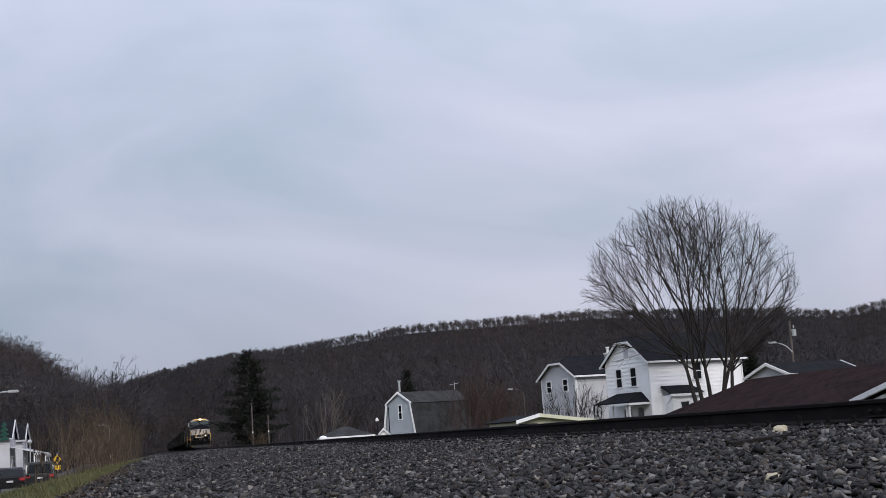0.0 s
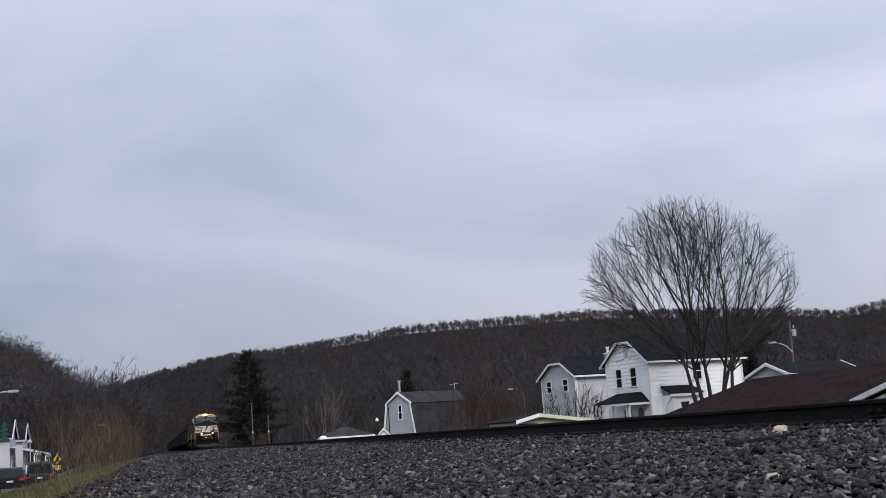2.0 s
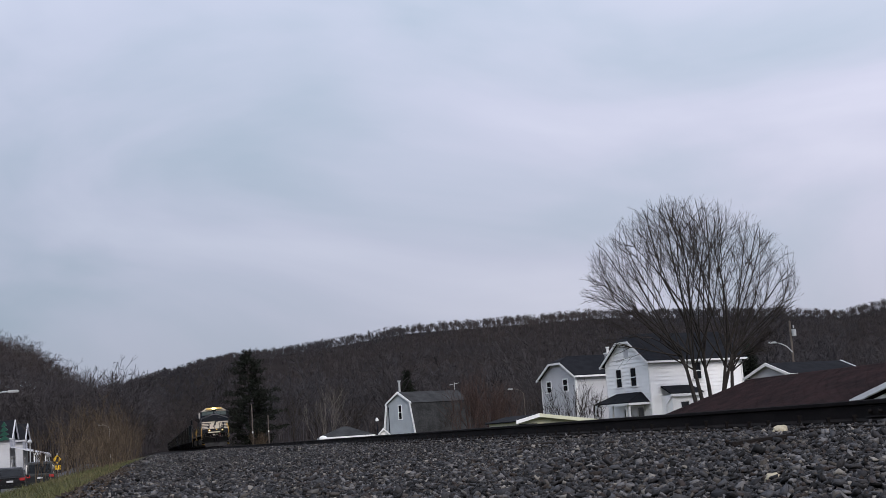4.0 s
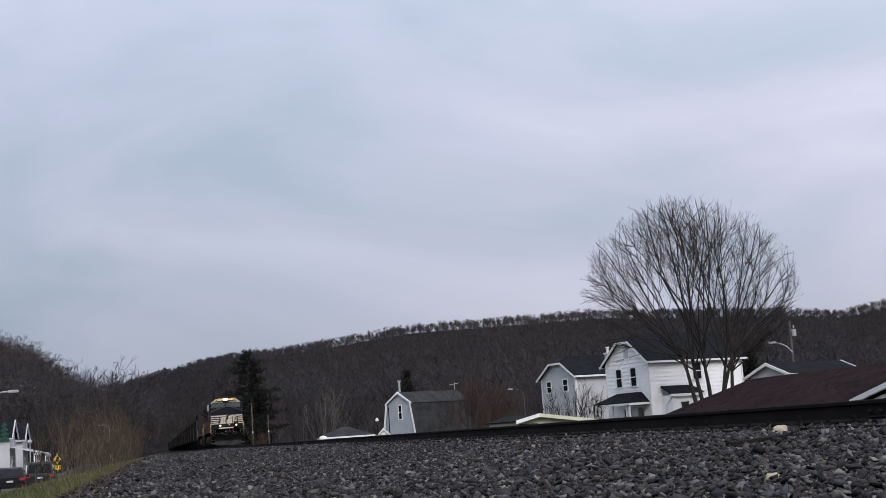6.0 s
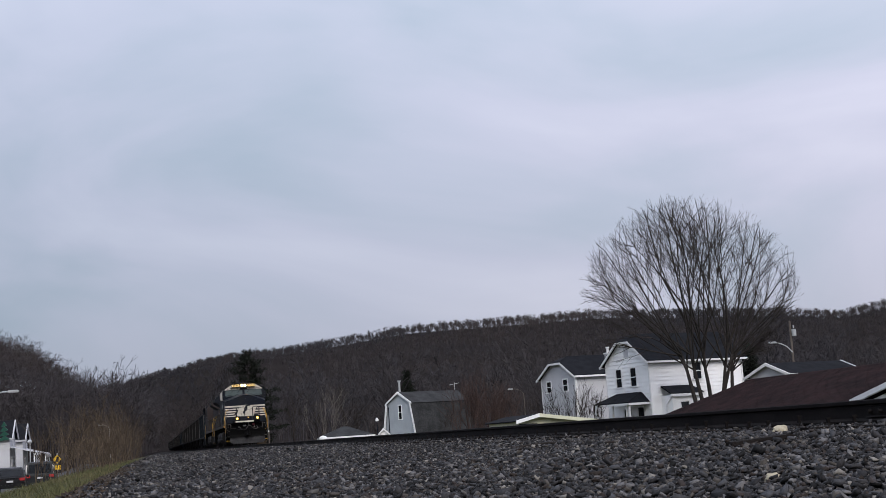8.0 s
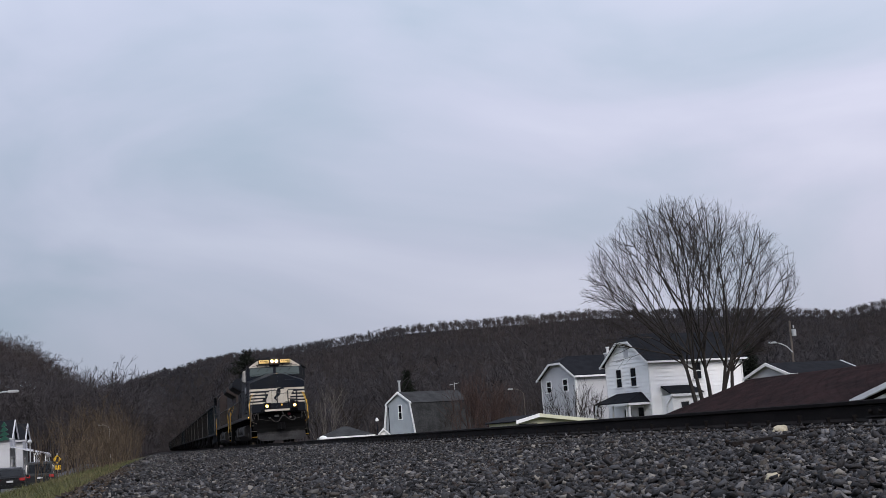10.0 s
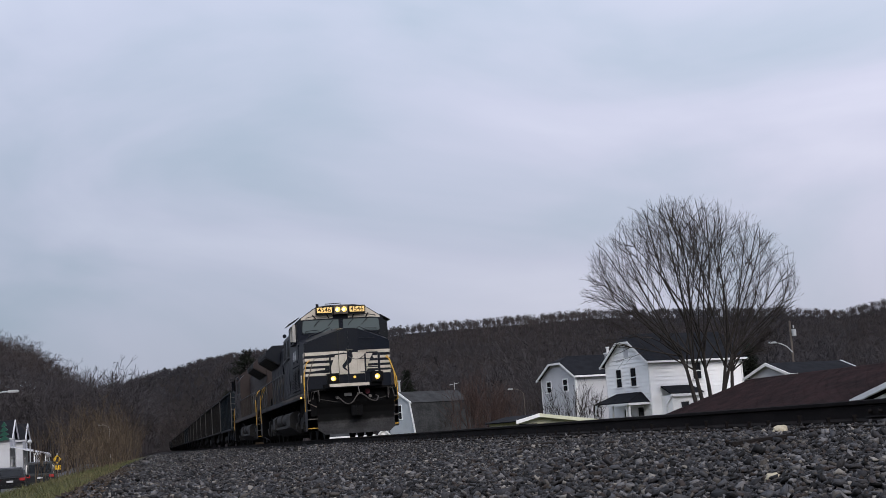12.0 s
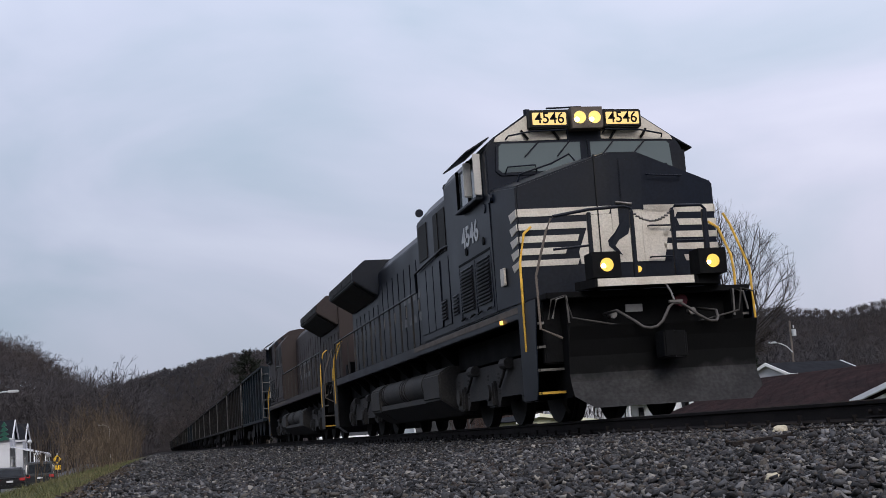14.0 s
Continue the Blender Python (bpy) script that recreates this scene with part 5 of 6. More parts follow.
grass()


def leaf_litter():
    rng = np.random.default_rng(73)
    rows = []
    for k in range(9000):
        y = 5 + 95 * rng.random() ** 1.7
        x = -7.35 + rng.normal(0, 0.22) + 0.25 * noise.noise((0, y * 0.35, 9))
        z = (bed_z(x, y) if x > -7.5 else ground_z(x, y)) + rng.uniform(0.0, 0.035)
        a, ln = rng.uniform(0, 6.283), rng.uniform(0.02, 0.05)
        rows.append((x, y, z, x + ln * math.cos(a), y + ln * math.sin(a), z + rng.uniform(0.0, 0.03), 0.011 + 0.00025 * y, 0.004))
    ob = seg_mesh("leaf_litter", rows, 2, M_LITTER)
    return tagged(ob, "brown dead leaves and weeds along the ballast foot", "leaves", kind="stuff")


leaf_litter()


def conifer(label, x, y, h, width, seed, tiers, open_crown):
    """A trunk with whorls of branches that carry tufts of needles."""
    rng = np.random.default_rng(seed)
    tree = empty("conifer", label, "tree")
    z0 = ground_z(x, y)
    wood, tufts = [(x, y, z0 - 0.2, x, y, z0 + h * 0.97, h * 0.014, 0.03)], []
    for t in range(tiers):
        f = 0.1 + 0.9 * t / tiers
        reach = width * (1 - f) ** 0.75 * rng.uniform(0.9, 1.08) + 0.25
        if open_crown:
            reach = width * min(1.0, 1.5 * (1 - f)) ** 0.8 * rng.uniform(0.5, 1.15) * (0.75 if f < 0.25 else 1.0) + 0.3
        for k in range(8 if open_crown else 7):
            a = rng.uniform(0, 6.283)
            ln = reach * rng.uniform(0.55, 1.1)
            tip = np.array([x + ln * math.cos(a), y + ln * math.sin(a), z0 + h * f + ln * (0.12 if open_crown else -0.2) + rng.normal(0, 0.15)])
            root = np.array([x, y, z0 + h * f])
            wood.append((*root, *tip, 0.05, 0.015))
            for j in range(int(9 + ln * (17 if open_crown else 11))):
                s = 0.25 + 0.75 * rng.random()
                c = root + (tip - root) * s + rng.normal(0, 0.12, 3)
                v = unit((tip - root) * 0.4 / max(ln, 0.3) + rng.normal(0, 0.5, 3) + np.array([0, 0, 0.25 if open_crown else -0.1]))
                e = c + v * rng.uniform(0.25, 0.6)
                tufts.append((*c, *e, 0.055, 0.012))
    seg_mesh("trunk", wood, 5, M_BARK, tree)
    seg_mesh("needles", tufts, 2, M_NEEDLE, tree, "dark green needle tufts")
    return tree


conifer("tall ragged dark green pine beside the railway", 6.4, 188, 15.2, 5.6, 81, 28, True)
conifer("dense dark conical evergreen behind the barn", 30.7, 196, 11.6, 2.9, 82, 40, False)
conifer("dark evergreen standing behind the white house", 44.0, 106, 7.6, 2.0, 83, 36, False)
conifer("small dark evergreen on the hillside", 124.7, 224.5, 9.0, 2.2, 84, 24, False)


# ---------------------------------------------------------------- houses
def gable_wall(parent, axis, at, out, half_profile, z0, z1, board, material, name="wall"):
    """A wall of overlapping boards. half_profile(z) gives its two ends at that height; out: the side that faces outwards."""
    kinks = [z0 + (z1 - z0 - 0.02) * i / 12 for i in range(13)]
    left, right = [(half_profile(z)[0], z) for z in kinks], [(half_profile(z)[1], z) for z in kinks]
    poly = left + right[::-1] if right[-1][0] - left[-1][0] > 0.03 else left[:-1] + right[:-1][::-1]
    lo, hi = sorted((at, at - out * 0.14))
    wall = part(name, prism(poly, axis, lo, hi), material, parent)
    z = z0
    while z < z1 - 0.01:
        zt = min(z + board, z1)
        a0, b0 = half_profile(z)
        a1, b1 = half_profile(zt)
        if b1 - a1 < 0.02:
            break
        bm = bmesh.new()
        vs = []
        for u, h, d in ((a0, z, 0.045), (b0, z, 0.045), (b1, zt, 0.006), (a1, zt, 0.006), (a0, z, 0.001), (b0, z, 0.001), (b1, zt, 0.001), (a1, zt, 0.001)):
            co = (at + out * d, u, h) if axis == 0 else (u, at + out * d, h)
            vs.append(bm.verts.new(co))
        for f in ((0, 1, 2, 3), (7, 6, 5, 4), (0, 4, 5, 1), (3, 2, 6, 7), (0, 3, 7, 4), (1, 5, 6, 2)):
            bm.faces.new([vs[i] for i in f])
        part("siding_board", bm, material, wall)
        z = zt
    return wall


def house_window(parent, axis, at, out, u0, u1, z0, z1, trim=M_WHITETRIM):
    def slab(a, b, c, d, near, far):
        lo, hi = sorted((at + out * near, at + out * far))
        return box(lo, hi, a, b, c, d) if axis == 0 else box(a, b, lo, hi, c, d)
    w = part("window", slab(u0, u1, z0, z1, 0.0, 0.045), M_WINDOW, parent)
    t = 0.1
    for a, b, c, d in ((u0 - t, u0, z0 - t, z1 + t), (u1, u1 + t, z0 - t, z1 + t), (u0, u1, z1, z1 + t), (u0, u1, (z0 + z1) / 2 - 0.03, (z0 + z1) / 2 + 0.03)):
        part("frame", slab(a, b, c, d, 0.0, 0.075), trim, w)
    part("sill", slab(u0 - t - 0.03, u1 + t + 0.03, z0 - t, z0, 0.0, 0.11), trim, w)
    return w


def roof_slab(parent, quad, thick, material, name="roof"):
    bm = bmesh.new()
    q = [Vector(p) for p in quad]
    n = (q[1] - q[0]).cross(q[2] - q[0]).normalized()
    if n.z < 0:
        n = -n
    top = [bm.verts.new(p + n * thick) for p in q]
    low = [bm.verts.new(p) for p in q]
    bm.faces.new(top)
    bm.faces.new(low[::-1])
    k = len(q)
    for i in range(k):
        bm.faces.new((low[i], low[(i + 1) % k], top[(i + 1) % k], top[i]))
    return part(name, bm, material, parent)


def shingle_courses(parent, a, b, c, d, n, material):
    """Rows of shingles over a roof plane: eave from a to b, ridge from d to c."""
    a, b, c, d = (Vector(p) for p in (a, b, c, d))
    up = (b - a).cross(d - a).normalized()
    if up.z < 0:
        up = -up
    for i in range(n):
        s, t = i / n, (i + 1) / n
        bm = bmesh.new()
        lo0, lo1, hi0, hi1 = a.lerp(d, s), b.lerp(c, s), a.lerp(d, t), b.lerp(c, t)
        vs = [bm.verts.new(v) for v in (lo0 + up * 0.012, lo1 + up * 0.012, hi1 + up * 0.008, hi0 + up * 0.008, lo0, lo1)]
        bm.faces.new(vs[:4])
        bm.faces.new((vs[0], vs[4], vs[5], vs[1]))
        part("shingle_course", bm, material, parent)


def clipped_gable_house(label, m, w, l, z0, ze, zc, zr, siding, board, roof_mat, back_l):
    """A two-storey house: gable with a clipped peak on its x = 0 end, ridge along x. zc: where the gable is clipped; zr: the ridge."""
    h = empty("house", label, "house", m=m)
    slope = (zr - ze) / (w / 2)
    def prof(z):
        if z <= ze:
            return 0.0, w
        k = (z - ze) / slope
        return k, w - k
    gable_wall(h, 0, 0.0, -1, prof, z0, zc, board, siding)
    gable_wall(h, 0, l, 1, prof, z0, zr, board, siding)
    gable_wall(h, 1, 0.0, -1, lambda z: (0.02, l - 0.02), z0, ze, board, siding)
    gable_wall(h, 1, w, 1, lambda z: (0.02, l - 0.02), z0, ze, board, siding)
    o = 0.35
    kc = (zc - ze) / slope
    back = (zr - zc) / slope * 1.0
    for s in (0, 1):
        y = lambda v: v if s == 0 else w - v
        q = [(-o, y(-o), ze - o * slope), (l + o, y(-o), ze - o * slope), (l + o, y(w / 2), zr), (back, y(w / 2), zr), (-o, y(kc), zc)]
        rf = roof_slab(h, q, 0.1, roof_mat)
        part("gutter", box(-o, l + o, *sorted((y(-o), y(-o - 0.12))), ze - o * slope - 0.06, ze - o * slope + 0.08), M_WHITETRIM, rf)
        rake = prism([(y(-o), ze - o * slope - 0.12), (y(-o), ze - o * slope + 0.06), (y(kc), zc + 0.06), (y(kc), zc - 0.14)], 0, -o - 0.03, -o + 0.06)
        part("rake_board", rake, M_WHITETRIM, rf)
        rake = prism([(y(-o), ze - o * slope - 0.12), (y(-o), ze - o * slope + 0.06), (y(w / 2), zr + 0.06), (y(w / 2), zr - 0.14)], 0, l + o - 0.06, l + o + 0.03)
        part("rake_board", rake, M_WHITETRIM, rf)
    cl = roof_slab(h, [(-o, kc, zc), (-o, w - kc, zc), (back, w / 2, zr)], 0.1, roof_mat, "clipped_gable_roof")
    part("rake_board", box(-o - 0.03, -o + 0.06, kc, w - kc, zc - 0.1, zc + 0.07), M_WHITETRIM, cl)
    for x in (0.0, l):
        for y in (0.0, w):
            part("corner_board", box(x - 0.05, x + 0.05, y - 0.05, y + 0.05, z0, ze - 0.02), M_WHITETRIM, h)
    return h


# white house
WH = pose(29.76, 93.25, 0, 0, 0, 17)
wh = clipped_gable_house("white two-storey house with clipped gable and dark roof", WH, 5.32, 9.19, -2.05, 4.42, 5.86, 6.45, M_WHITESIDING, 0.3, M_SHINGLE, 0)
house_window(wh, 0, 0.0, -1, 3.35, 4.0, 2.5, 3.85)
house_window(wh, 0, 0.0, -1, 1.52, 2.18, 2.5, 3.85)
part("gable_vent", box(-0.06, 0.0, 2.3, 2.85, 4.75, 5.55), M_GREYSIDING, wh)
house_window(wh, 1, 0.0, -1, 4.2, 5.0, 2.75, 4.0)
part("downpipe", rod([(9.1, -0.08, 4.3), (9.1, -0.08, -1.8)], 0.05), M_WHITETRIM, wh)
# chimney on the far slope
ch = part("chimney", box(0.0, 0.4, 5.0, 5.4, 4.0, 5.25, bevel=0.02), M_GREYSIDING, wh)
part("chimney_cap", box(-0.06, 0.46, 4.94, 5.46, 5.22, 5.32), M_WHITETRIM, ch)
part("chimney_pot", disc((0.2, 5.2, 5.5), 2, 0.1, 0.4), M_WHITETRIM, ch)
part("chimney_cowl", disc((0.2, 5.2, 5.72), 2, 0.16, 0.1), M_WHITETRIM, ch)
# porch before the gable, with a hipped roof
pr = roof_slab(wh, [(-2.0, 0.2, 1.2), (-2.0, 4.6, 1.2), (0, 4.1, 1.95), (0, 1.1, 1.95)], 0.08, M_SHINGLE, "porch_roof")
roof_slab(wh, [(-2.0, 0.2, 1.2), (0, 0.2, 1.2), (0, 1.1, 1.95)], 0.08, M_SHINGLE, "porch_roof")
part("porch_fascia", box(-2.08, -1.96, 0.15, 4.65, 1.05, 1.21), M_WHITETRIM, wh)
part("porch_fascia", box(-2.0, 0, 0.12, 0.24, 1.05, 1.21), M_WHITETRIM, wh)
for y in (0.35, 0.65, 2.4, 4.5):
    part("porch_post", box(-1.9, -1.77, y - 0.065, y + 0.065, -1.4, 1.07), M_WHITETRIM, wh)
part("porch_floor", box(-2.0, -0.05, 0.2, 4.65, -2.05, -1.4), M_GREYSIDING, wh)
house_window(wh, 0, 0.0, -1, 0.9, 1.6, -1.3, 0.85)
house_window(wh, 0, 0.0, -1, 2.5, 3.3, -0.6, 0.8)
# bay on the long side
roof_slab(wh, [(0.75, -1.5, 1.62), (3.9, -1.5, 1.62), (3.9, -0.04, 2.25), (0.95, -0.04, 2.25)], 0.09, M_SHINGLE, "bay_roof")
part("bay_fascia", box(0.7, 3.95, -1.56, -1.46, 1.48, 1.66), M_WHITETRIM, wh)
gable_wall(wh, 1, -1.25, -1, lambda z: (1.0, 3.75), -2.05, 1.6, 0.26, M_WHITESIDING, "bay_wall")
gable_wall(wh, 0, 1.0, -1, lambda z: (-1.25, -0.02), -2.05, 1.6, 0.26, M_WHITESIDING, "bay_wall")
house_window(wh, 1, -1.25, -1, 1.75, 2.5, 0.2, 1.05)
house_window(wh, 1, -1.25, -1, 3.0, 3.5, 0.2, 1.05)
part("downpipe", rod([(0.85, -1.4, 1.5), (0.95, -0.6, 0.9), (0.95, -0.6, -1.8)], 0.05), M_WHITETRIM, wh)

# grey house behind it
GH = pose(28.34, 106.49, 0, 0, 0, 12)
gh = clipped_gable_house("pale grey two-storey house with clipped gable", GH, 6.1, 7.2, -2.05, 4.08, 5.18, 5.75, M_GREYSIDING, 0.24, M_SHINGLE, 0)
house_window(gh, 0, 0.0, -1, 4.35, 5.1, 2.8, 3.7)
house_window(gh, 0, 0.0, -1, 1.45, 2.2, 2.8, 3.75)
house_window(gh, 0, 0.0, -1, 1.2, 2.2, -0.9, 0.4)
house_window(gh, 0, 0.0, -1, 3.8, 4.6, -0.9, 0.4)
part("downpipe", rod([(-0.08, 0.05, 3.9), (-0.08, 0.05, -1.8)], 0.06), M_WHITETRIM, gh)
part("bulkhead", prism([(-1.8, -2.0), (-1.8, -1.0), (-0.1, 0.45), (-0.05, -2.0)], 1, 3.0, 4.6), M_WHITETRIM, gh)


# gambrel barn
def gambrel_barn():
    m = pose(25.15, 161.96, 0, 0, 0, 30)
    b = empty("gambrel_barn", "blue-grey gambrel-roofed barn with white trim and weathered roof", "barn", m=m)
    w, l = 6.1, 9.7
    prof_pts = ((-2.0, 0.0), (0.3, 0.0), (3.95, 0.75), (5.25, w / 2))
    def prof(z):
        k = mix_rows(prof_pts, z)
        return k, w - k
    gable_wall(b, 0, 0.0, -1, prof, -2.05, 5.2, 0.24, M_BLUESIDING)
    gable_wall(b, 0, l, 1, prof, -2.05, 5.2, 0.24, M_BLUESIDING)
    o = 0.25
    for s in (0, 1):
        y = lambda v: v if s == 0 else w - v
        lo = roof_slab(b, [(-o, y(-0.12), -0.3), (l + o, y(-0.12), -0.3), (l + o, y(0.72), 3.97), (-o, y(0.72), 3.97)], 0.1, M_BARNROOF)
        up = roof_slab(b, [(-o, y(0.55), 3.85), (l + o, y(0.55), 3.85), (l + o, y(w / 2), 5.3), (-o, y(w / 2), 5.3)], 0.1, M_BARNROOF)
        part("rake_board", prism([(y(-0.22), -0.3), (y(0.62), 3.9), (y(0.86), 3.85), (y(0.06), -0.3)], 0, -o - 0.05, -o + 0.06), M_WHITETRIM, lo)
        part("rake_board", prism([(y(0.5), 3.8), (y(0.5), 4.0), (y(w / 2), 5.46), (y(w / 2), 5.16)], 0, -o - 0.05, -o + 0.06), M_WHITETRIM, up)
    part("wall", box(0.1, l - 0.1, 0.0, w, -2.05, 0.25), M_BLUESIDING, b)
    house_window(b, 0, 0.0, -1, 2.65, 3.2, 2.0, 3.7)
    part("flue", disc((0.3, w / 2 + 0.15, 5.9), 2, 0.14, 1.7), M_GALV, b)
    part("flue_cap", disc((0.3, w / 2 + 0.15, 6.78), 2, 0.22, 0.16), M_GALV, b)
    part("aerial", rod([(l, w / 2, 5.3), (l, w / 2, 6.4)], 0.04), M_GALV, b)
    part("aerial", rod([(l - 0.6, w / 2 + 0.3, 6.1), (l + 0.6, w / 2 - 0.3, 6.3)], 0.03), M_GALV, b)
    return b


gambrel_barn()


# long low building with a red-brown roof
def low_house():
    b = empty("house", "low house with red-brown shingle roof beside the track", "house")
    roof = part("roof_deck", prism([(20.0, 0.12), (25.3, 1.7), (30.6, 0.12), (30.6, 0.0), (20.0, 0.0)], 1, 30.0, 66.0), M_REDROOF, b)
    shingle_courses(roof, (19.95, 30.0, 0.125), (19.95, 66.1, 0.125), (25.3, 66.6, 1.73), (25.3, 30.0, 1.73), 34, M_REDROOF)
    shingle_courses(roof, (30.65, 30.0, 0.125), (30.65, 66.1, 0.125), (25.3, 66.6, 1.73), (25.3, 30.0, 1.73), 34, M_REDROOF)
    part("gutter", box(19.83, 19.96, 30.0, 66.0, 0.0, 0.13, bevel=0.02), M_GALV, b)
    part("wall", box(20.5, 30.1, 30.4, 65.4, -2.1, 0.0), M_GREYSIDING, b)
    # cross gable with white trim
    roof_slab(b, [(18.4, 43.9, 0.02), (18.4, 38.6, 1.1), (22.5, 38.6, 1.1), (20.6, 43.9, 0.02)], 0.08, M_REDROOF, "porch_roof")
    roof_slab(b, [(18.4, 33.3, 0.02), (18.4, 38.6, 1.1), (22.5, 38.6, 1.1), (20.6, 33.3, 0.02)], 0.08, M_REDROOF, "porch_roof")
    part("rake_board", prism([(43.95, -0.02), (43.95, 0.16), (38.6, 1.22), (33.2, 0.16), (33.2, -0.02), (38.6, 1.04)], 0, 18.3, 18.42), M_WHITETRIM, b)
    part("porch_gable", prism([(43.4, 0.0), (38.6, 1.0), (33.8, 0.0)], 0, 18.6, 18.7), M_WHITESIDING, b)
    part("porch_beam", box(18.5, 20.4, 33.6, 43.6, -0.2, 0.0), M_WHITETRIM, b)
    for y in (33.8, 38.6, 43.3):
        part("porch_post", box(18.6, 18.76, y - 0.08, y + 0.08, -2.1, -0.2), M_WHITETRIM, b)
    part("porch_floor", box(18.5, 20.5, 33.6, 43.6, -2.1, -1.9), M_GALV, b)
    return b


low_house()


def plain_gable(label, x0, x1, y0, y1, z0, ze, zr, ridge_axis, siding, roof_mat, trim, name="garage", category="garage", board=0.22, clip=0.0):
    """A one-storey building with a gable roof; ridge_axis 0 or 1."""
    b = empty(name, label, category)
    if ridge_axis == 0:
        mid, half = (y0 + y1) / 2, (y1 - y0) / 2
    else:
        mid, half = (x0 + x1) / 2, (x1 - x0) / 2
    sl = (zr - ze) / half
    def prof(z):
        k = max(0.0, (z - ze) / sl)
        return mid - half + k, mid + half - k
    ends = (x0, x1) if ridge_axis == 0 else (y0, y1)
    runs = (y0, y1) if ridge_axis == 0 else (x0, x1)
    for e, o in zip(ends, (-1, 1)):
        gable_wall(b, ridge_axis, e, o, prof, z0, zr, board, siding)
    for r, o in zip(runs, (-1, 1)):
        gable_wall(b, 1 - ridge_axis, r, o, lambda z: (ends[0] + 0.02, ends[1] - 0.02), z0, ze, board, siding)
    g = 0.3
    for s in (-1, 1):
        def at(a, h, z):
            return (a, mid + s * h, z) if ridge_axis == 0 else (mid + s * h, a, z)
        rf = roof_slab(b, [at(ends[0] - g, half + g, ze - g * sl), at(ends[1] + g, half + g, ze - g * sl), at(ends[1] + g, 0, zr), at(ends[0] - g, 0, zr)], 0.08, roof_mat)
        for e in (ends[0] - g, ends[1] + g):
            poly = [(mid + s * (half + g), ze - g * sl - 0.1), (mid + s * (half + g), ze - g * sl + 0.1), (mid, zr + 0.1), (mid, zr - 0.12)]
            part("rake_board", prism(poly, ridge_axis, e - 0.05, e + 0.05), trim, rf)
        lo, hi = sorted((mid + s * (half + g), mid + s * (half + g + 0.1)))
        fz = ze - g * sl
        bm = box(ends[0] - g, ends[1] + g, lo, hi, fz - 0.06, fz + 0.09) if ridge_axis == 0 else box(lo, hi, ends[0] - g, ends[1] + g, fz - 0.06, fz + 0.09)
        part("gutter", bm, trim, rf)
    return b


back = plain_gable("grey bungalow with white-trimmed gable and dark roof", 0, 7.4, 0, 3.9, -2.05, 2.5, 3.3, 0, M_GREYSIDING, M_SHINGLE, M_WHITETRIM, "bungalow", "house")
back.matrix_basis = pose(37.7, 86.4, 0, 0, 0, 20)


def cream_garage():
    b = empty("garage", "low garage with a cream gable and dark roof", "garage")
    part("wall", prism([(9.4, -2.05), (9.4, 0.2), (10.35, 0.44), (13.0, 0.02), (13.0, -2.05)], 1, 57.3, 62.5), M_CREAM, b)
    # plain dark panel added for the dark left part of the gable
    part("dark_gable_panel", box(9.45, 10.3, 57.22, 57.29, -1.9, 0.1), M_SHINGLE, b)
    for p, q in (((9.25, 0.2), (10.35, 0.46)), ((13.4, -0.02), (10.35, 0.46))):
        rf = roof_slab(b, [(p[0], 57.0, p[1]), (p[0], 62.8, p[1]), (q[0], 62.8, q[1]), (q[0], 57.0, q[1])], 0.05, M_SHINGLE)
        part("rake_board", prism([(p[0], p[1] - 0.09), (p[0], p[1] + 0.07), (q[0], q[1] + 0.07), (q[0], q[1] - 0.09)], 1, 56.95, 57.02), M_CREAM if p[0] > 10 else M_WHITETRIM, rf)
    return b


cream_garage()


def hip_shed():
    b = empty("shed", "low shed with a hipped brown roof and white gutter", "shed", m=pose(13.3, 141.2, 0, 0, 0, -4))
    gable_wall(b, 1, -2.4, -1, lambda z: (-2.6, 2.6), -2.05, 0.2, 0.22, M_WHITESIDING)
    gable_wall(b, 1, 2.4, 1, lambda z: (-2.6, 2.6), -2.05, 0.2, 0.22, M_WHITESIDING)
    gable_wall(b, 0, -2.6, -1, lambda z: (-2.4, 2.4), -2.05, 0.2, 0.22, M_WHITESIDING)
    gable_wall(b, 0, 2.6, 1, lambda z: (-2.4, 2.4), -2.05, 0.2, 0.22, M_WHITESIDING)
    c = ((-2.9, -2.7, 0.2), (2.9, -2.7, 0.2), (2.9, 2.7, 0.2), (-2.9, 2.7, 0.2))
    for i in range(4):
        roof_slab(b, [c[i], c[(i + 1) % 4], (0.25, 0, 1.25), (-0.25, 0, 1.25)] if i % 2 == 0 else [c[i], c[(i + 1) % 4], ((0.25 if i == 1 else -0.25), 0, 1.25)], 0.06, M_BARNROOF)
    part("gutter", box(-2.95, 2.95, -2.82, -2.7, 0.1, 0.26), M_WHITETRIM, b)
    part("gutter", box(-2.95, 2.95, 2.7, 2.82, 0.1, 0.26), M_WHITETRIM, b)
    return b


hip_shed()
small = plain_gable("small white garden shed beside the barn", 0, 1.0, 0, 1.8, -2.0, 0.35, 0.85, 1, M_WHITESIDING, M_BARNROOF, M_WHITETRIM, "shed", "shed")
small.matrix_basis = pose(18.6, 151.0, 0, 0, 0, -8)


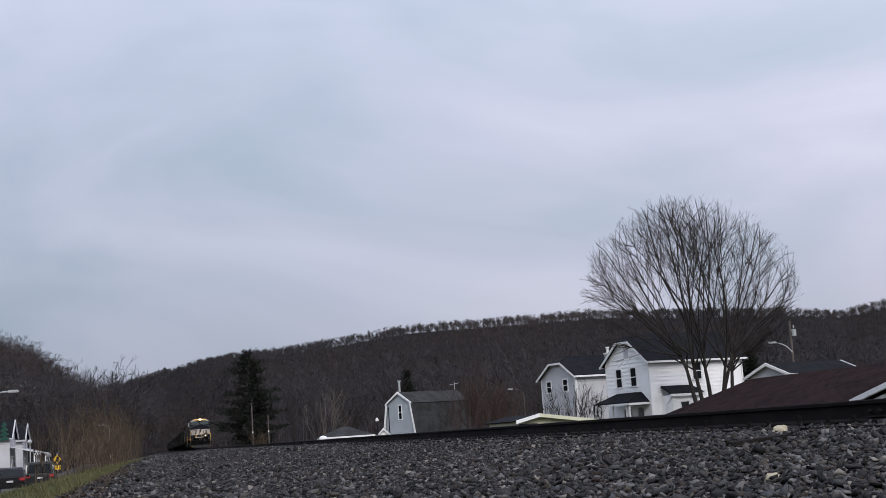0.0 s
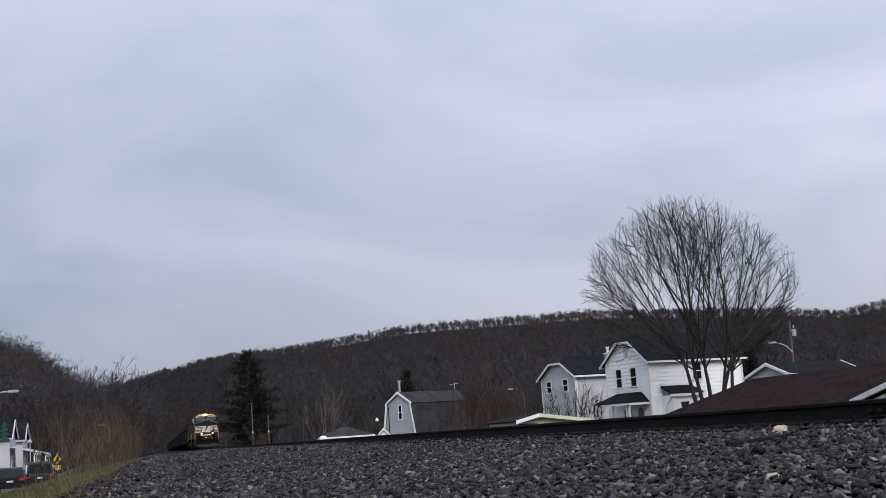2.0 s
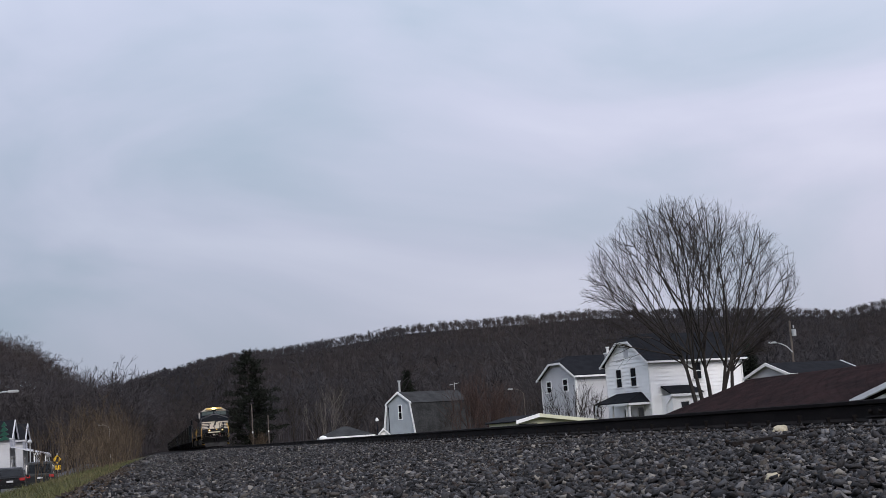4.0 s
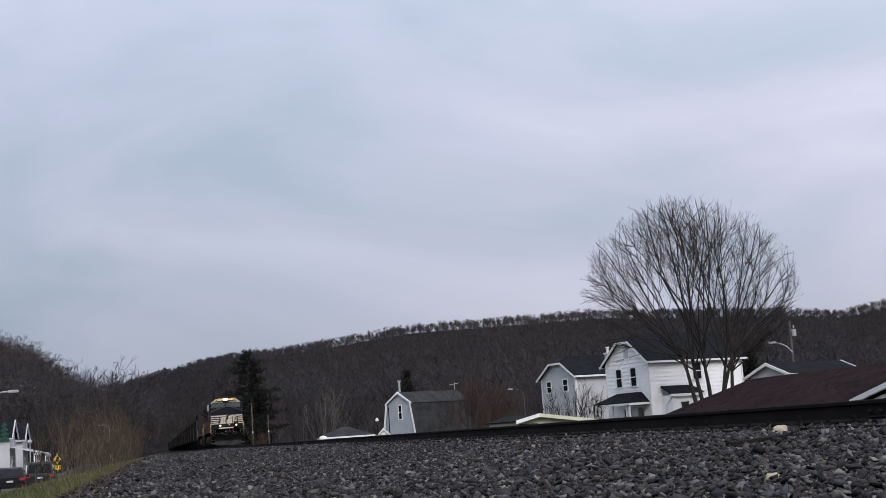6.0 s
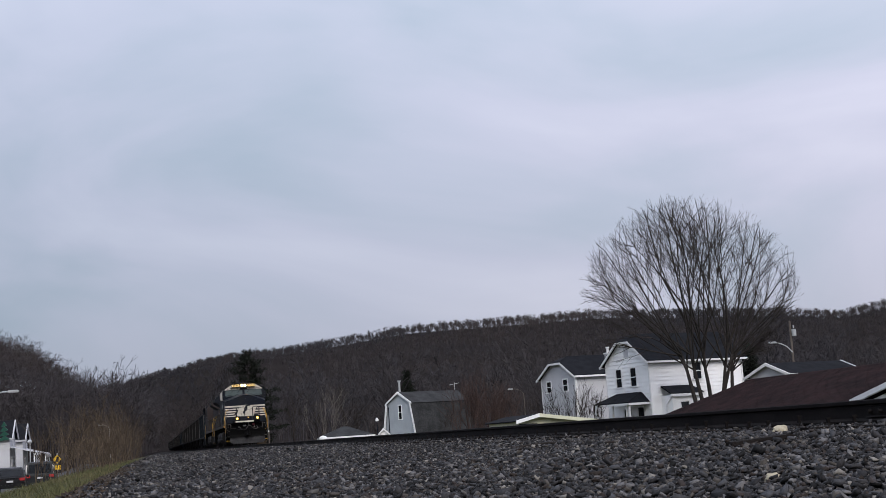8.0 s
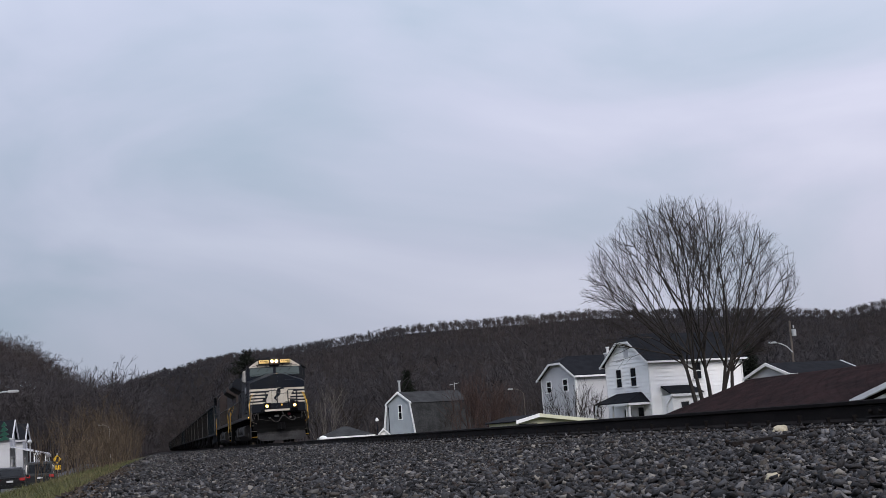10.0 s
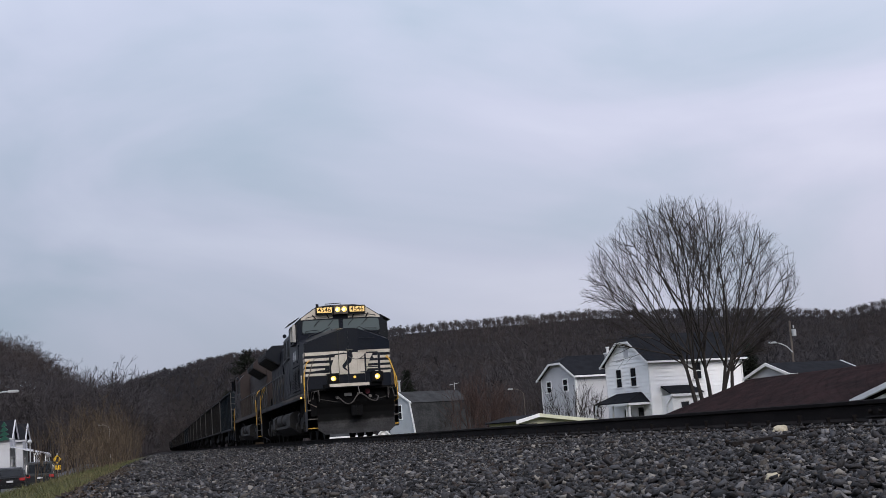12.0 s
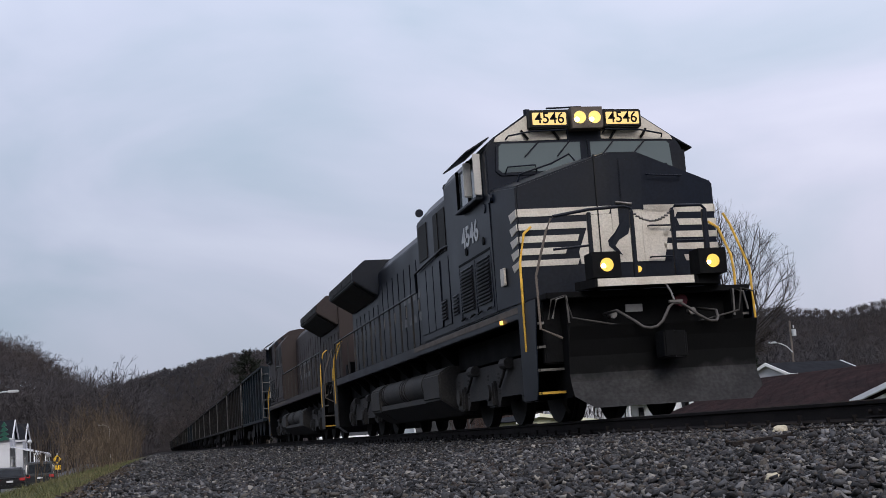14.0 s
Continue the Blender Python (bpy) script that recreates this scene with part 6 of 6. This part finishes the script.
# ---------------------------------------------------------------- poles, lamps, tank
def utility_pole():
    p = empty("utility_pole", "weathered wooden utility pole with transformer and lamp arm", "utility pole")
    part("pole", rod([(44.9, 99.6, -2.1), (44.9, 99.6, 7.2)], 0.1, r2=0.08), M_WOODPOLE, p)
    tr = part("transformer", disc((45.1, 99.4, 6.2), 2, 0.18, 0.55), M_GALV, p, "pale grey transformer can")
    part("bushing", disc((45.1, 99.4, 6.68), 2, 0.06, 0.24), M_GALV, tr)
    arm = part("lamp_arm", rod([(44.85, 99.5, 4.6), (44.5, 99.7, 5.1), (44.0, 99.9, 5.4), (43.5, 100.1, 5.48)], 0.035), M_GALV, p)
    part("lamp_head", box(43.1, 43.75, 99.98, 100.25, 5.42, 5.58, bevel=0.05), M_GALV, arm)
    return p


utility_pole()


def street_lamp(label, x, y, h, reach, metal=M_GALV, thin=1.0):
    p = empty("street_lamp", label, "street lamp")
    z = ground_z(x, y)
    part("pole", rod([(x, y, z), (x, y, h - 0.4)], 0.09 * thin, r2=0.06 * thin), metal, p)
    arm = part("arm", rod([(x, y, h - 0.5), (x + reach * 0.3, y, h - 0.12), (x + reach * 0.7, y, h), (x + reach, y, h)], 0.035 * thin), metal, p)
    a, b = sorted((x + reach * 0.85, x + reach * 1.25))
    part("lamp_head", box(a, b, y - 0.12, y + 0.12, h - 0.06, h + 0.08, bevel=0.04), M_GALV, arm)
    return p


street_lamp("galvanised street lamp with curved arm over the street", -15.6, 75, 3.72, 1.55)
street_lamp("galvanised street lamp with curved arm by the brush", -12.2, 170, 3.7, -1.1, M_GALV, 0.8)
street_lamp("street lamp with curved arm among the houses", 26.9, 118, 3.5, -1.2, M_WOODPOLE, 0.6)


def post(label, x, y, h):
    p = empty("wooden_post", label, "post")
    part("shaft", rod([(x, y, ground_z(x, y) - 0.1), (x, y, h)], 0.07, r2=0.06), M_WOODPOLE, p)
    part("marker", box(x - 0.05, x + 0.05, y - 0.14, y - 0.1, 1.3, 1.5), M_WHITETRIM, p)
    return p


post("plain wooden post beside the railway", 5.8, 149.5, 3.2)
post("plain wooden post beside the railway", 4.2, 152.0, 4.6)


def gas_tank():
    p = empty("propane_tank", "white domed tank beside the brown-roofed shed", "tank")
    bm = bmesh.new()
    bmesh.ops.create_uvsphere(bm, u_segments=20, v_segments=12, radius=0.45)
    bm.transform(Matrix.Translation((10.35, 136.9, 0.12)) @ Matrix.Diagonal((1.0, 1.0, 0.75, 1)))
    part("dome", bm, M_WHITETRIM, p, smooth=True)
    part("pedestal", disc((10.35, 136.9, -0.98), 2, 0.3, 2.2), M_WHITETRIM, p)
    return p


gas_tank()


def yard_light():
    p = empty("yard_light", "white lantern on a dark post beside the barn", "lamp")
    part("post", rod([(18.25, 150, -2.1), (18.25, 150, 1.75)], 0.05), M_BLACK, p)
    part("lantern", prism([(-0.22, 0.0), (-0.28, 0.25), (-0.1, 0.62), (0.1, 0.62), (0.28, 0.25), (0.22, 0.0)], 1, -0.2, 0.2), M_WHITETRIM, p).matrix_basis = pose(18.25, 150, 1.75) @ Matrix.Diagonal((0.62, 0.62, 0.62, 1))
    part("post", rod([(20.0, 152, -2.1), (20.0, 152, 3.3)], 0.06), M_BLACK, p)
    return p


yard_light()


def pale_rocks():
    for x, y, r, lab in ((-1.47, 9.87, 0.065, "pale sandstone lump lying on the ballast"), (-3.84, 5.21, 0.036, "pale sandstone lump lying on the ballast")):
        bm = bmesh.new()
        bmesh.ops.create_icosphere(bm, subdivisions=3, radius=r)
        for v in bm.verts:
            v.co *= 1 + 0.35 * noise.noise(v.co * (1.4 / r) + Vector((x, y, 0)))
            v.co.z *= 0.7
        bm.transform(Matrix.Translation((x, y, bed_z(x, y) + r * 0.45)))
        tagged(part("rock", bm, M_PALESTONE), lab, "rock")


pale_rocks()


def loose_wood():
    bm = prism([(-0.05, 0.0), (-0.04, 0.03), (0.03, 0.035), (0.05, 0.0)], 0, -0.27, 0.27, bevel=0.006)
    ob = part("wood_scrap", bm, M_TIE)
    ob.matrix_basis = pose(-2.29, 8.54, bed_z(-2.29, 8.54) + 0.02, 0, -3, 13)
    tagged(ob, "splintered dark piece of tie lying on the ballast", "wood scrap")
    bm = rod([(0, 0, 0.0), (0.4, 0.05, 0.03), (0.8, 0.02, 0.02), (1.2, 0.12, 0.05)], 0.016)
    ob = part("branch", bm, M_BARK)
    ob.matrix_basis = pose(-2.50, 14.43, bed_z(-2.50, 14.43) + 0.03, 0, 0, -25)
    tagged(ob, "thin dark stick lying on the ballast", "branch")


loose_wood()


# ---------------------------------------------------------------- street on the lower side
def street():
    bm = bmesh.new()
    xs, ys = (-20.5, -17, -13.6), steps((-60, 260, 64))
    g = [[bm.verts.new((x, y, ground_z(x, y) + 0.06)) for x in xs] for y in ys]
    for a, b in zip(g, g[1:]):
        for i in range(2):
            bm.faces.new((a[i], a[i + 1], b[i + 1], b[i]))
    tagged(part("road", bm, M_ASPHALT), "worn grey asphalt street below the bank", "road", kind="structure")
    bm = box(-13.6, -13.42, -60, 260, -2.5, -2.02, bevel=0.02)
    tagged(part("kerb", bm, M_GALV), "grey concrete kerb along the street", "kerb", kind="structure")


street()


def vehicle(name, label, m, paint, w, l, h, rear_lamps, boxy):
    """A parked vehicle; y = 0 is its rear bumper, seen from behind."""
    v = empty(name, label, "car", m=m)
    if boxy:
        lower = [(0.02, 0.45), (0.01, 0.95), (l - 1.2, 1.0), (l - 0.1, 0.85), (l, 0.45)]
        upper = [(0.08, 0.95), (0.2, h - 0.08), (0.4, h), (l - 2.1, h), (l - 1.2, 1.0)]
    else:
        lower = [(0.02, 0.42), (0.0, 0.7), (0.01, 1.02), (l - 1.4, 1.02), (l - 0.15, 0.85), (l, 0.42)]
        upper = [(0.12, 1.0), (0.55, h - 0.1), (0.85, h), (l - 2.4, h - 0.05), (l - 1.35, 1.0)]
    part("body", prism(lower, 0, -w / 2, w / 2, bevel=0.07), paint, v, smooth=False)
    bm = prism(upper, 0, -w / 2 + 0.06, w / 2 - 0.06, bevel=0.06)
    for p in bm.verts:
        p.co.x *= 1 - 0.14 * max(0.0, (p.co.z - 1.0) / (h - 1.0))
    cabin = part("cabin", bm, paint, v)
    a, b = upper[0], upper[1]
    g = lambda t: (a[0] + (b[0] - a[0]) * t - 0.02, a[1] + (b[1] - a[1]) * t)
    (y0, z0), (y1, z1) = g(0.22), g(0.9)
    bm = bmesh.new()
    vs = [bm.verts.new(c) for c in ((-w / 2 + 0.2, y0, z0), (w / 2 - 0.2, y0, z0), (w / 2 - 0.3, y1, z1), (-w / 2 + 0.3, y1, z1))]
    bm.faces.new(vs)
    bmesh.ops.solidify(bm, geom=bm.faces[:], thickness=0.02)
    part("rear_window", bm, M_WINDOW, cabin)
    for s in (-1, 1):
        bm = prism([(0.75, 1.08), (0.95, h - 0.2), (l - 2.4, h - 0.2), (l - 1.7, 1.08)], 0, *sorted((s * (w / 2 - 0.13), s * (w / 2 - 0.03))))
        part("side_window", bm, M_WINDOW, cabin)
        part("tail_lamp", box(*sorted((s * (w / 2 - 0.34), s * (w / 2 - 0.0))), -0.03, 0.16, 0.86, 1.04, bevel=0.02), rear_lamps, v, "red tail lamp")
        part("mirror", box(*sorted((s * (w / 2), s * (w / 2 + 0.18))), l - 1.8, l - 1.68, 1.02, 1.18, bevel=0.02), paint, v)
        for y in (0.85, l - 0.85):
            wheel = part("wheel", disc((s * (w / 2 - 0.1), y, 0.34), 0, 0.34, 0.22), M_TYRE, v)
            part("rim", disc((s * (w / 2 + 0.005), y, 0.34), 0, 0.2, 0.03), M_GALV, wheel)
    part("bumper", box(-w / 2 + 0.05, w / 2 - 0.05, -0.08, 0.1, 0.42, 0.66, bevel=0.03), paint, v)
    part("licence_plate", box(-0.2, 0.2, -0.03, 0.03, 0.78, 0.9), M_GREYSIDING, v)
    return v


vehicle("parked_car", "black hatchback parked at the foot of the bank", pose(-15.55, 87.5, -2.13, 0, 0, 4), M_CARBLACK, 1.85, 4.5, 1.72, M_TAIL, False)
vehicle("parked_van", "dark grey pickup-like van parked ahead of the car", pose(-14.5, 96.5, -2.13, 0, 0, 2), M_VAN, 1.95, 5.2, 1.95, M_TAIL, True)


def yellow_sign():
    s = empty("road_sign", "yellow diamond warning sign on a post in the brush", "road sign")
    part("post", rod([(-13.9, 104.9, -2.4), (-13.9, 104.9, 0.35)], 0.04), M_GALV, s)
    part("panel", prism([(0, 0.33), (0.33, 0), (0, -0.33), (-0.33, 0)], 1, -0.012, 0.012), M_SIGN, s, "yellow panel").matrix_basis = pose(-13.9, 104.8, -0.1)
    part("panel", box(-0.25, 0.25, -0.012, 0.012, -0.16, 0.16), M_SIGN, s, "yellow panel").matrix_basis = pose(-13.9, 104.8, -0.72)
    part("symbol", prism([(-0.12, -0.22), (-0.04, 0.2), (0.16, 0.16), (0.06, -0.2)], 1, -0.02, -0.013), M_BLACK, s).matrix_basis = pose(-13.9, 104.8, -0.1)
    return s


yellow_sign()


def green_sign():
    s = empty("hanging_ornament", "green tree-shaped street ornament on a pole", "ornament")
    part("pole", rod([(-16.6, 90, -2.25), (-16.6, 90, 3.0)], 0.06), M_GALV, s)
    for k in range(4):
        z = 1.3 + k * 0.3
        part("bough", prism([(-0.4 + k * 0.07, z), (0.4 - k * 0.07, z + 0.08), (0.0, z + 0.36)], 1, -0.06, 0.06), M_GREENSIGN, s).matrix_basis = pose(-16.1, 90, 0)
    return s


green_sign()


def street_house(label, x, y, w, l, ze, zr, awning):
    """A narrow house with its gable and porch towards the street (+x)."""
    h = plain_gable(label, -l, 0, 0, w, -2.25, ze, zr, 0, M_GREYSIDING, M_SHINGLE, M_GREYSIDING, "house", "house")
    h.matrix_basis = pose(x, y, 0, 0, 0, 0)
    house_window(h, 0, 0.0, 1, w * 0.5 - 0.4, w * 0.5 + 0.4, ze - 1.0, ze + 0.4)
    roof_slab(h, [(0.02, -0.2, awning + 0.45), (0.02, w + 0.2, awning + 0.45), (2.2, w + 0.2, awning - 0.15), (2.2, -0.2, awning - 0.15)], 0.06, M_GREYSIDING, "porch_awning")
    part("awning_valance", box(2.16, 2.22, -0.2, w + 0.2, awning - 0.4, awning - 0.14), M_WHITETRIM, h)
    for k in range(3):
        part("porch_post", box(2.0, 2.12, 0.1 + k * (w - 0.3) / 2, 0.22 + k * (w - 0.3) / 2, -2.2, awning - 0.2), M_WHITETRIM, h)
    for k in range(2):
        house_window(h, 0, 0.0, 1, 0.7 + k * w * 0.5, 1.6 + k * w * 0.5, -1.3, 0.3)
    for u in (-1.8, -4.0):
        house_window(h, 1, 0.0, -1, u, u + 0.8, -0.9, 0.4)
    part("porch_floor", box(0, 2.15, 0, w, -2.25, -1.75), M_GREYSIDING, h)
    return h


street_house("white gabled street house with a porch awning", -19.1, 121.7, 4.6, 8.0, 2.1, 3.55, 0.75)
street_house("white gabled street house with steep dark roof", -18.9, 131.0, 4.6, 8.0, 2.0, 3.4, 0.6)


def dish():
    d = empty("satellite_dish", "pale satellite dish on a short mast", "satellite dish")
    bm = bmesh.new()
    bmesh.ops.create_cone(bm, segments=24, radius1=0.19, radius2=0.06, depth=0.08, cap_ends=True)
    part("dish", bm, M_GALV, d).matrix_basis = pose(-17.1, 118.6, 1.55, 75, 0, 20)
    part("mast", rod([(-17.1, 118.7, -2.25), (-17.1, 118.7, 1.5)], 0.05), M_GALV, d)
    return d


dish()


# ---------------------------------------------------------------- what moves
SPEED = 13.56
NOSE_END = 15.42  # where the leading coupler stands at the clip's end


def motions():
    def roll(thing, offset, turn):
        walk(thing, [(t, pose(0, NOSE_END + SPEED * (14.0 - t) + offset, 0, 0, 0, turn)) for t in (0.0, 7.0, 14.0)])
    roll(LOCO_LEAD, 0.0, 0)
    roll(LOCO_SECOND, 44.8, 180)
    for i, car in enumerate(CARS):
        roll(car, 45.5 + 16.2 * i, 0)
    # the wheels of the locomotives turn as the train rolls
    for loco, sign in ((LOCO_LEAD, 1), (LOCO_SECOND, -1)):
        for ws in loco.children:
            if ws.name.startswith("wheelset"):
                y, r = ws.location.y, ws.location.z
                step = math.degrees(SPEED / r) / 30
                walk(ws, [(k / 30, pose(0, y, r, (sign * step * k) % 360)) for k in range(421)])


motions()
